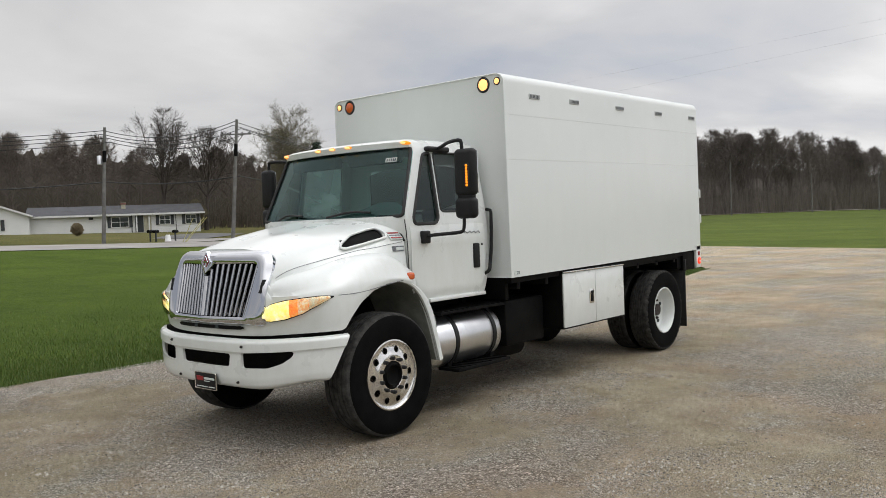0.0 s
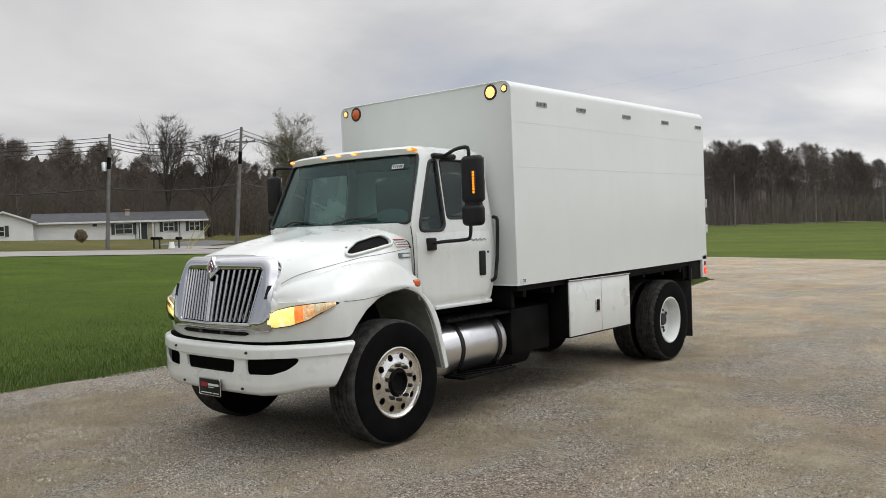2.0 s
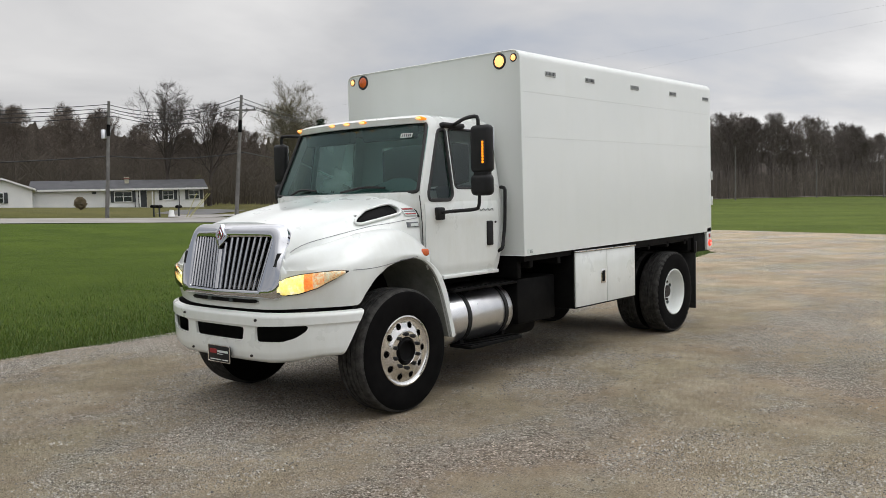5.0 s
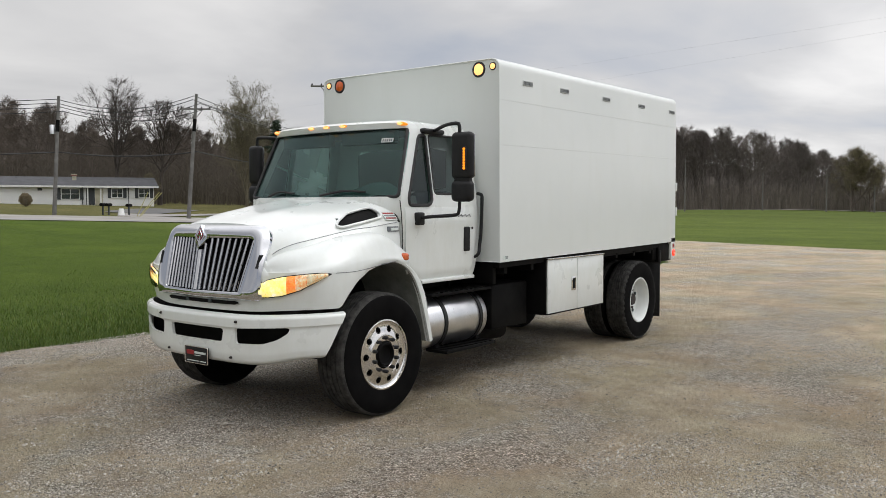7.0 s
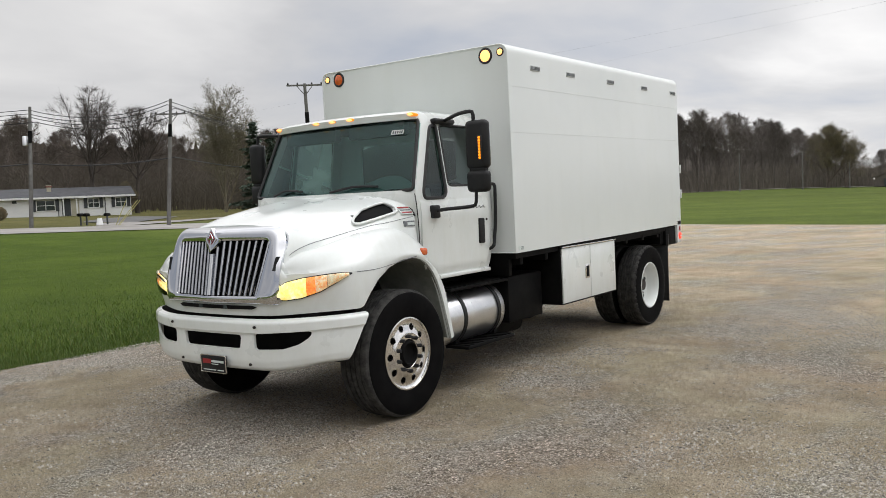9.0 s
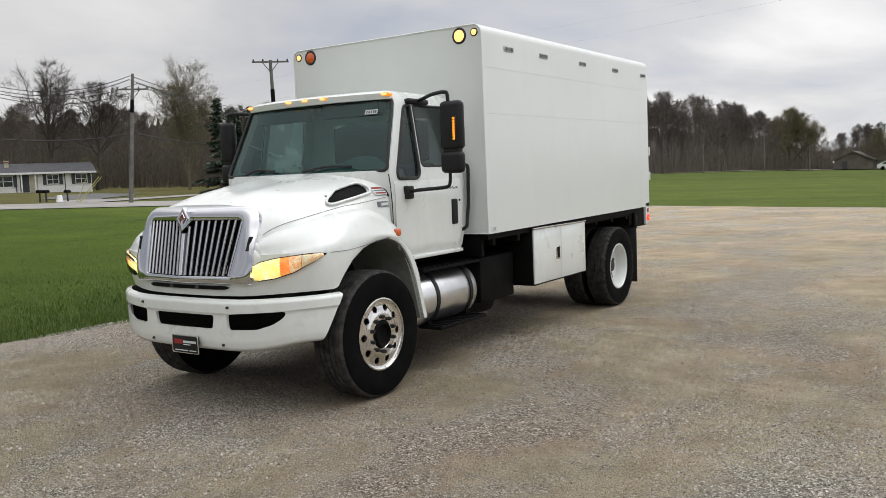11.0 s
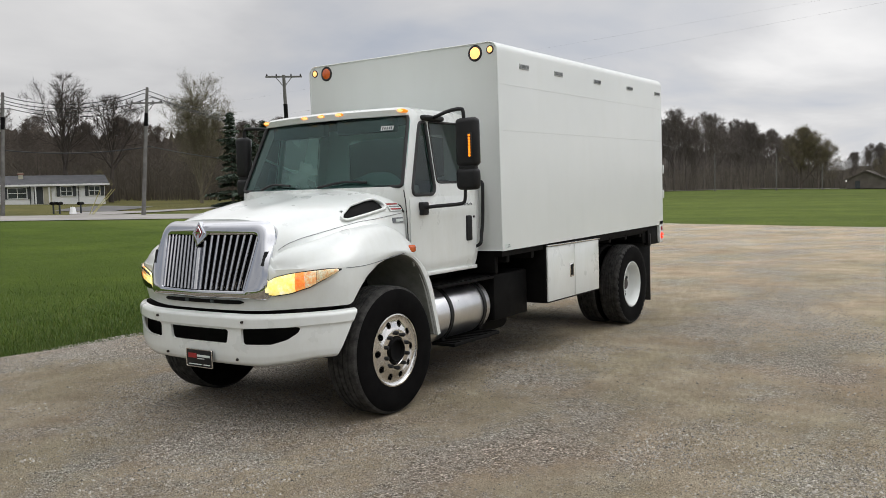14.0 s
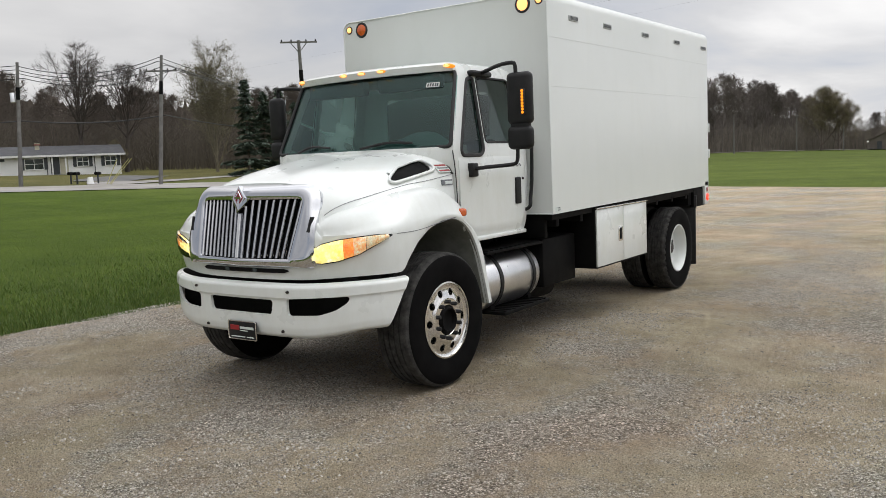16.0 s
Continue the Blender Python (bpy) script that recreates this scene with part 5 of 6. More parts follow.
RY = 5.10
for side in (1, -1):
    z = R - 0.006
    prof = [(0.27, side * 0.94), (0.285, side * 1.17), (0.299, side * 1.182), (0.299, side * 1.19), (0.286, side * 1.192), (0.272, side * 1.17), (0.266, side * 1.09), (0.25, side * 1.05), (0.22, side * 1.035), (0.15, side * 1.022), (0.112, side * 1.02), (0.110, side * 0.98), (0.25, side * 0.99)]
    rim = part("rear_wheel", Form().lathe(prof, 60, (0, RY, z)), WHITE, truck, "white-painted dished steel rear wheel")
    part("hub", Form().lathe([(0.0, side * 1.10), (0.07, side * 1.10), (0.078, side * 1.085), (0.08, side * 1.03), (0.11, side * 1.025), (0.112, side * 0.98)], 28, (0, RY, z)), RUST, rim, "dark steel rear hub")
    for k in range(5):
        q = 2 * math.pi * (k + 0.25) / 5
        part("hand_hole", Form().lathe([(0.0, side * 1.044), (0.022, side * 1.043), (0.024, side * 1.03)], 14, (0, RY + 0.196 * math.cos(q), z + 0.196 * math.sin(q))), GREY_TRIM, rim)
    lugs(rim, side * 1.022, side, RY, z, 0.1435, 10, RUST)
    outer = tyre(rim, R + 0.026, *((0.925, 1.205) if side > 0 else (-1.205, -0.925)), 5, RY, z)
    for k in range(44):
        q = 2 * math.pi * k / 44
        f = Form().box(-0.024, 0.024, -0.021, 0.021, -0.030, 0.010, 0.004, steps=1)
        turn = Matrix.Translation((side * 1.178, RY, z)) @ Matrix.Rotation(q, 4, "X") @ Matrix.Translation((0, 0, R + 0.009)) @ Matrix.Rotation(side * 0.5, 4, "Y")
        f.v = [tuple(turn @ Vector(p)) for p in f.v]
        part("shoulder_lug", f, TREAD, outer)
    tyre(rim, R + 0.026, *((0.60, 0.88) if side > 0 else (-0.88, -0.60)), 5, RY, z, "inner_tyre")
    part("mud_flap", Form().box(side * 0.92 - 0.28, side * 0.92 + 0.28, 5.74, 5.752, 0.20, 0.98, 0.003).box(side * 0.92 - 0.29, side * 0.92 + 0.29, 5.735, 5.76, 0.95, 1.12, 0.005), GASKET, truck, "black rubber mud flap")

# ---- chassis ----
part("chassis", Form().box(-0.46, -0.38, -0.85, 6.15, 0.62, 0.90, 0.008).box(0.38, 0.46, -0.85, 6.15, 0.62, 0.90, 0.008).box(-0.4, 0.4, 1.9, 2.0, 0.66, 0.86).box(-0.4, 0.4, 3.4, 3.5, 0.66, 0.86).box(-0.4, 0.4, 6.0, 6.1, 0.66, 0.9), BLACK, truck, "black steel chassis rails")
part("front_axle", Form().box(-0.85, 0.85, -0.05, 0.05, 0.36, 0.47, 0.015).tube([(-0.9, 0, 0.49), (0.9, 0, 0.49)], 0.06), BLACK, truck)
part("rear_axle", Form().tube([(-0.95, RY, 0.49), (0.95, RY, 0.49)], 0.075, 12).lathe([(0.0, -0.2), (0.12, -0.18), (0.20, -0.05), (0.20, 0.05), (0.12, 0.2), (0.0, 0.22)], 20, (0, RY, 0.5), "y"), BLACK, truck)
for x in (-0.42, 0.42):
    part("leaf_spring", Form().loft([[(x - 0.04, y, z0 - 0.05), (x + 0.04, y, z0 - 0.05), (x + 0.04, y, z0 + 0.01), (x - 0.04, y, z0 + 0.01)] for y, z0 in ((-0.7, 0.62), (-0.35, 0.54), (0, 0.51), (0.35, 0.54), (0.7, 0.62))]), BLACK, truck)
    part("leaf_spring", Form().loft([[(x - 0.04, RY + y, z0 - 0.06), (x + 0.04, RY + y, z0 - 0.06), (x + 0.04, RY + y, z0 + 0.03), (x - 0.04, RY + y, z0 + 0.03)] for y, z0 in ((-0.75, 0.66), (-0.35, 0.6), (0, 0.58), (0.35, 0.6), (0.75, 0.66))]), BLACK, truck)
part("engine_block", Form().box(-0.36, 0.36, -0.72, 0.75, 0.55, 1.25, 0.05), BLACK, truck)
part("radiator", Form().box(-0.5, 0.5, -0.84, -0.76, 0.62, 1.45, 0.01), BLACK, truck)
part("drive_shaft", Form().tube([(0, 0.9, 0.68), (0, RY - 0.2, 0.55)], 0.05, 10), BLACK, truck)
for side in (1, -1):
    # outer box is the rear bracket; the inner panel stands for the black void
    part("rear_skirt", Form().box(side * 1.155 - 0.03, side * 1.155 + 0.03, 5.72, 6.17, 0.965, 1.20, 0.008).box(side * 0.52 - 0.02, side * 0.52 + 0.02, 4.0, 6.05, 0.78, 1.17, 0.004), BLACK, truck, "black rear bracket and a panel for the dark void under the box")
part("hitch_plate", Form().box(-0.9, 0.9, 6.05, 6.1, 0.55, 1.15, 0.01), BLACK, truck)

# fuel tank, steps and the black boxes behind the cab
for side in (1, -1):
    cx, cz, r = side * 0.785, 0.632, 0.262
    ends = [(0.0, 0.655), (0.15, 0.66), (0.225, 0.672), (0.252, 0.69), (r, 0.715), (r, 1.665), (0.25, 1.693), (0.21, 1.715), (0.13, 1.727), (0.0, 1.73)]
    tank = part("fuel_tank", Form().lathe(ends, 48, (cx, 0, cz), "y"), TANK, truck, "brushed aluminium round fuel tank")
    for y in (0.985, 1.57):
        part("tank_strap", Form().lathe([(r + 0.001, y - 0.028), (r + 0.009, y - 0.024), (r + 0.009, y + 0.024), (r + 0.001, y + 0.028)], 40, (cx, 0, cz), "y"), PLASTIC, tank, "black tank strap")
    part("tank_bracket", Form().box(side * 0.50 - 0.05, side * 0.50 + 0.05, 0.95, 1.02, 0.40, 0.92).box(side * 0.50 - 0.05, side * 0.50 + 0.05, 1.53, 1.60, 0.40, 0.92), BLACK, tank)
    f = Form().box(side * 0.90 - 0.20, side * 0.90 + 0.16, 0.74, 1.74, 0.900, 0.925, 0.006)
    part("upper_step", f, BLACK, tank, "black ribbed upper step")
    for k in range(12):
        part("step_rib", Form().box(side * 0.90 - 0.19, side * 0.90 + 0.15, 0.77 + 0.08 * k, 0.80 + 0.08 * k, 0.922, 0.936, 0.003), BLACK, tank)
    f = Form().box(side * 0.99 - 0.13, side * 0.99 + 0.13, 0.90, 1.72, 0.352, 0.382, 0.006)
    part("lower_step", f, BLACK, tank, "black ribbed lower step")
    for k in range(10):
        part("step_rib", Form().box(side * 0.99 - 0.12, side * 0.99 + 0.12, 0.93 + 0.08 * k, 0.955 + 0.08 * k, 0.38, 0.392, 0.002), BLACK, tank)
    for y in (0.97, 1.64):
        part("step_hanger", Form().box(side * 0.93 - 0.02, side * 0.93 + 0.02, y - 0.03, y + 0.03, 0.36, 0.50), BLACK, tank)
    part("battery_box", Form().box(side * 0.76 - 0.26, side * 0.76 + 0.26, 1.80, 2.50, 0.46, 0.93, 0.02), BLACK, truck, "black battery box")
    part("air_tank", Form().lathe([(0.0, 1.80), (0.09, 1.82), (0.115, 1.86), (0.115, 2.40), (0.09, 2.44), (0.0, 2.46)], 24, (side * 0.70, 0, 0.40), "y"), BLACK, truck)
    part("cab_mount", Form().box(side * 0.55 - 0.1, side * 0.55 + 0.1, 0.7, 1.5, 0.93, 1.05), BLACK, truck)
part("headboard_brace", Form().box(-1.1, 1.1, 1.70, 1.76, 0.95, 1.18, 0.01).box(-0.6, 0.6, 1.62, 1.66, 0.90, 1.25), BLACK, truck)


# ---- house ----
class Placed:
    """Forms in the house's own axes: u along the front, v to the back, z up from its base."""

    def __init__(self, at, angle, base):
        self.m = Matrix.Translation((at[0], at[1], base)) @ Matrix.Rotation(angle, 4, "Z")

    def __call__(self, form):
        form.v = [tuple(self.m @ Vector(p)) for p in form.v]
        return form


house = thing("house", "low white bungalow with dark grey roof and shutters", "house")
HX, HY = -97.6, 40.0
site = Placed((HX, HY), math.atan2(57.9 - 40.0, -88.1 + 97.6), 1.95)
L, D, EAVE, RIDGE = 20.0, 8.2, 2.22, 3.42
# front faces -v, seen from the lot
front = part("wall", site(Form().box(0, L, 0, D, -0.6, EAVE + 0.12)), SIDING, house, "white sided wall")
for k in range(9):
    part("siding_board", site(Form().box(0, L, -0.015, 0.0, 0.1 + 0.25 * k, 0.105 + 0.25 * k + 0.012)), TRIM_WHITE, front)
roof = part("roof", site(Form().prism([(-0.6, EAVE), (D / 2, RIDGE), (D + 0.6, EAVE), (D + 0.6, EAVE + 0.14), (D / 2, RIDGE + 0.16), (-0.6, EAVE + 0.14)], "x", -0.5, L + 0.5)), SHINGLE, house, "dark grey shingle roof")
part("fascia", site(Form().box(-0.52, L + 0.52, -0.66, -0.60, EAVE - 0.08, EAVE + 0.14)), TRIM_WHITE, roof)
# gabled wing that faces the road
part("wing_wall", site(Form().prism([(-6.2, -0.6), (0.0, -0.6), (0.0, 2.45), (-3.1, 3.55), (-6.2, 2.45)], "y", -1.2, 6.5)), SIDING, house)
for a, b in ((-6.7, 2.28), (0.5, 2.28)):
    part("wing_roof", site(Form().prism([(a, b), (-3.1, 3.62), (-3.1, 3.80), (a, b + 0.18)], "y", -1.6, 6.9)), SHINGLE, house)
    part("wing_trim", site(Form().prism([(a, b - 0.02), (-3.1, 3.60), (-3.1, 3.82), (a, b + 0.20)], "y", -1.66, -1.6)), TRIM_WHITE, house)


def house_window(u0, u1, z0, z1, v=-0.02, shutters=True):
    w = part("window", site(Form().box(u0, u1, v - 0.06, v + 0.06, z0, z1)), DARK_GLASS, house, "dark window with shutters")
    for a, b, c, d in ((u0 - 0.08, u0, z0 - 0.08, z1 + 0.08), (u1, u1 + 0.08, z0 - 0.08, z1 + 0.08), (u0, u1, z1, z1 + 0.08), (u0, u1, z0 - 0.08, z0), ((u0 + u1) / 2 - 0.03, (u0 + u1) / 2 + 0.03, z0, z1), (u0, u1, (z0 + z1) / 2 - 0.03, (z0 + z1) / 2 + 0.03)):
        part("window_bar", site(Form().box(a, b, v - 0.10, v - 0.04, c, d)), TRIM_WHITE, w)
    if shutters:
        for a in (u0 - 0.50, u1 + 0.10):
            part("shutter", site(Form().box(a, a + 0.40, v - 0.09, v, z0 - 0.1, z1 + 0.1)), SHUTTER, w)


house_window(15.0, 16.2, 0.95, 2.0)
house_window(18.2, 19.4, 0.95, 2.0)
house_window(9.25, 11.2, 0.75, 1.95)
house_window(-4.0, -3.1, 0.9, 2.0, -1.22)
garage = part("garage_door", site(Form().box(0.35, 5.0, -0.05, 0.05, -0.2, 2.05)), TRIM_WHITE, house, "white garage door")
for k in range(5):
    part("door_panel", site(Form().box(0.42, 4.93, -0.075, -0.05, -0.15 + 0.44 * k, 0.25 + 0.44 * k)), SIDING, garage)
# flat dark panel stands for the shade inside the porch recess
part("porch_recess", site(Form().box(12.0, 13.0, -0.03, 0.05, 0, 2.1)), SHUTTER, house)
part("front_door", site(Form().box(13.05, 13.95, -0.05, 0.05, 0, 2.05)), CREAM, house, "cream front door beside a dark porch")
for u in (12.1, 13.6):
    part("porch_post", site(Form().box(u, u + 0.15, -0.5, -0.35, 0, EAVE)), TRIM_WHITE, house)
part("wall_vent", site(Form().box(6.6, 7.1, -0.06, 0.0, 1.75, 2.05)), SHUTTER, house)
chimney = part("chimney", site(Form().box(10.5, 11.0, 2.2, 2.7, 2.2, 3.75, 0.02).box(10.43, 11.07, 2.13, 2.77, 3.75, 3.88)), CREAM, house, "short pale chimney with a dark cap")
part("chimney_cap", site(Form().box(10.40, 11.10, 2.10, 2.80, 3.62, 3.80, 0.02)), BRICK, chimney)
for u in (11.55, 16.9):
    part("downspout", site(Form().box(u, u + 0.09, -0.10, -0.02, 0.0, EAVE - 0.05)), SHUTTER, house)
part("flue", site(Form().lathe([(0.08, 2.6), (0.08, 3.35), (0.14, 3.36), (0.14, 3.48)], 12, (4.2, 3.6, 0), "z")), WIRE, house)

# bush, mailboxes and bucket by the road
def leaf_ball(centre, size, count, leaf, seed, squash=(1, 1, 1)):
    rng = np.random.default_rng(seed)
    verts, faces = [], []
    for k in range(count):
        d = rng.normal(size=3)
        d /= np.linalg.norm(d)
        p = np.array(centre) + d * np.array(squash) * size * rng.uniform(0.35, 1.0) ** 0.5 * (1 + 0.15 * noise.noise(tuple(d * 2.2 + seed)))
        a, b = rng.normal(size=3), rng.normal(size=3)
        a, b = a / np.linalg.norm(a) * leaf, b / np.linalg.norm(b) * leaf
        n = len(verts)
        verts += [tuple(p - a), tuple(p + b * 0.5), tuple(p + a), tuple(p - b * 0.5)]
        faces.append((n, n + 1, n + 2, n + 3))
    return Form().add(verts, faces)


bz = ground_z(-83.7, 39.0)
bush = thing("bush", "round tan dormant bush on the house lawn", "bush")
part("crown", leaf_ball((-83.7, 39.0, bz + 0.72), 0.66, 2600, 0.08, 3, (1, 1, 1.05)), DRY_BUSH, bush, smooth=0)
part("stem", Form().tube([(-83.7, 39.0, bz - 0.1), (-83.7, 39.0, bz + 0.9)], 0.08), BARK_DARK, bush)


def mailbox(x, y, turn):
    z = ground_z(x, y)
    m = thing("mailbox", "black mailbox on a dark post beside the road", "mailbox", "mailboxes", at=(x, y, z))
    m.rotation_euler, m.scale = (0, 0, turn), (0.9, 0.9, 0.9)
    part("post", Form().box(-0.06, 0.06, -0.06, 0.06, -0.2, 0.82, 0.005), SHUTTER, m)
    part("body", Form().loft([[(0.17 * math.cos(q), y2, 0.92 + (0.17 if math.sin(q) > 0 else 0.12) * math.sin(q)) for q in (2 * math.pi * k / 16 for k in range(16))] for y2 in (-0.35, 0.35)]), BLACK, m)


for x, y in ((-59.6, 33.55), (-59.2, 33.85), (-58.2, 35.1)):
    mailbox(x, y, 0.5)
z = ground_z(-57.9, 34.2)
bucket = thing("bucket", "white plastic bucket set upside down by the mailboxes", "bucket", at=(-57.9, 34.2, z))
part("shell", Form().lathe([(0.0, 0.58), (0.17, 0.58), (0.19, 0.55), (0.27, 0.03), (0.29, 0.0), (0.0, 0.0)], 20, (0, 0, 0), "z"), TRIM_WHITE, bucket)


# ---- utility poles and cables ----
def utility_pole(x, y, top, lean, arm, arm_turn, label, tank=False):
    z = ground_z(x, y)
    p = thing("utility_pole", label, "utility pole", "utility poles", at=(x, y, z))
    h = top - z
    tip = Vector((lean[0], lean[1], h))
    part("shaft", Form().tube([(-lean[0] * 0.05, -lean[1] * 0.05, -0.5), tuple(tip * 0.5), tuple(tip)], [0.17, 0.145, 0.11], 12), POLE_WOOD, p)
    part("dark_band", Form().tube([tuple(tip * 0.70), tuple(tip * 0.80)], 0.15, 12), BLACK, p, "dark wrapped band")
    d = Vector((math.cos(arm_turn), math.sin(arm_turn), 0))
    if arm:
        c = tip * (1 - 0.12 / h) if arm > 2.5 else tip * (1 - 1.2 / h)
        q = c + Vector((0, 0, 0))
        bar = part("cross_arm", Form().tube([tuple(q - d * arm / 2), tuple(q + d * arm / 2)], 0.065, 6), POLE_WOOD, p)
        part("brace", Form().tube([tuple(q - d * 0.6), tuple(q - Vector((0, 0, 0.75)))], 0.03, 5).tube([tuple(q + d * 0.6), tuple(q - Vector((0, 0, 0.75)))], 0.03, 5), POLE_WOOD, p)
        for s in (-0.46, -0.2, 0.2, 0.46):
            part("insulator", Form().lathe([(0.03, 0.0), (0.06, 0.08), (0.05, 0.16), (0.0, 0.22)], 8, tuple(q + d * arm * s), "z"), GASKET, bar)
    if tank:
        part("transformer", Form().lathe([(0.0, 0.0), (0.2, 0.02), (0.2, 0.68), (0.17, 0.72), (0.0, 0.75)], 14, tuple(tip * 0.68 - d * 0.36), "z"), TANK, p, "grey transformer drum")
    return Vector((x, y, z)) + tip, d


top_a, d_a = utility_pole(-51.15, 35.95, 10.75, (0.45, 0.62), 2.4, 0.75, "weathered wooden utility pole with a cross arm")
top_c, d_c = utility_pole(-58.6, 28.8, 10.45, (0.25, 0.47), 0.0, 0.75, "weathered wooden utility pole with a transformer", True)
top_b, d_b = utility_pole(-38.05, 39.05, 10.65, (-0.1, -0.2), 2.6, 0.75, "bare wooden utility pole with a wide cross arm")
top_l, d_l = utility_pole(-80.5, -7.0, 11.8, (0, 0), 2.4, 0.75, "weathered wooden utility pole with a cross arm")


def cable(a, b, sag, r=0.028, n=20):
    a, b = Vector(a), Vector(b)
    f = Form().tube([tuple(a.lerp(b, k / n) - Vector((0, 0, sag * 4 * (k / n) * (1 - k / n)))) for k in range(n + 1)], r, 5)
    solid("power_cable", f, WIRE, "dark overhead cable slung between poles", "cable", "overhead cables")


up_d = Vector((0, 0, 1))
far_b = Vector((-96.0, 98.0, 13.8))
for off, drop in ((-0.2, -0.15), (-0.3, -0.45), (0.3, -0.75), (0.9, -1.1)):
    cable(top_a + d_a * off + up_d * drop, top_c + d_c * off * 0.4 + up_d * (drop - 0.1), 0.9)
    cable(top_c + d_c * off * 0.4 + up_d * (drop - 0.1), top_l + d_l * off + up_d * drop, 1.4)
    cable(top_a + d_a * off + up_d * drop, far_b + d_b * off + up_d * drop * 1.0, 0.6)
cable(top_a - up_d * 4.6, top_c - up_d * 4.4, 0.35, 0.05)
cable(top_c - up_d * 4.4, top_l - up_d * 4.8, 1.0, 0.05)
cable(top_a - up_d * 4.6, far_b - up_d * 5.0, 0.8, 0.05)
# faint cables that cross high behind the truck
cable((-100.0, 70.4, 14.0), (80.0, 39.0, 14.0), 0.5, 0.0022, 40)
cable((-101.0, 80.5, 12.6), (80.0, 22.6, 12.6), 0.8, 0.0022, 40)
# yellow guards on the poles' stay wires
for (x, y), (dx, dy) in (((-55.03, 33.88), (0.95, 1.41)), ((-54.97, 33.96), (1.02, 1.5)), ((-55.09, 33.78), (0.5, 0.8))):
    z = ground_z(x, y)
    solid("stay_guard", Form().tube([(x, y, z - 0.1), (x + dx, y + dy, z + 2.0)], 0.026, 6), YELLOW, "slanted yellow plastic stay-wire guard", "stay guard", "stay guards")
for x, y, top in ((-44.4, 125.5, 9.3), (-36.1, 138.8, 7.2), (-27.5, 145.0, 7.0), (-21.5, 152.3, 4.9)):
    z = ground_z(x, y)
    p = thing("utility_pole", "slim far utility pole before the woods", "utility pole", "far poles", at=(x, y, z))
    part("shaft", Form().tube([(0, 0, -0.3), (0, 0, top - z)], [0.11, 0.07], 8), POLE_WOOD, p)

# barn by the far woods
bz = ground_z(-16, 163.2)
barn = thing("barn", "weathered grey-tan gabled barn before the woods", "barn", at=(-16.1, 163.2, bz - 0.2))
part("wall", Form().prism([(-3.3, 0), (3.3, 0), (3.3, 1.9), (0, 3.4), (-3.3, 1.9)], "y", 0, 9), BARN, barn)
for s in (-1, 1):
    part("roof", Form().prism([(s * 3.6, 1.77), (0, 3.43), (0, 3.60), (s * 3.65, 1.92)], "y", -0.3, 9.3), BARN, barn)
part("door", Form().box(-1.7, -0.9, -0.05, 0.0, 0, 1.75), SHUTTER, barn, "dark barn door")
part("wall_lamp", Form().lathe([(0.0, -0.18), (0.08, -0.14), (0.10, -0.05), (0.07, 0.0)], 12, (-3.2, 0, 1.75), "y"), glowing("white_wall_lamp", (1.0, 0.98, 0.94), 1.2), barn, "lit white wall lamp")


def far_car(x, y, turn):
    c = thing("car", "white parked car beside the distant barn", "car", at=(x, y, ground_z(x, y)))
    c.rotation_euler = (0, 0, turn)
    side = [(-2.25, 0.35), (2.2, 0.35), (2.25, 0.75), (1.55, 0.92), (0.85, 1.45), (-1.1, 1.5), (-2.0, 1.02), (-2.28, 0.95)]
    part("body", Form().prism(softened(side, 0.12, 3), "y", -0.88, 0.88), WHITE, c)
    part("window", Form().prism(softened([(0.95, 0.98), (0.70, 1.36), (-1.0, 1.40), (-1.6, 1.02)], 0.05, 2), "y", -0.895, 0.895), DARK_GLASS, c, "dark side windows")
    for wx in (-1.4, 1.4):
        for wy in (-0.8, 0.8):
            part("wheel", Form().lathe([(0.0, -0.11), (0.3, -0.11), (0.34, -0.07), (0.34, 0.07), (0.3, 0.11), (0.0, 0.11)], 18, (wx, wy, 0.34), "y"), RUBBER, c)
    return c


far_car(-9.4, 158.5, 0.15)


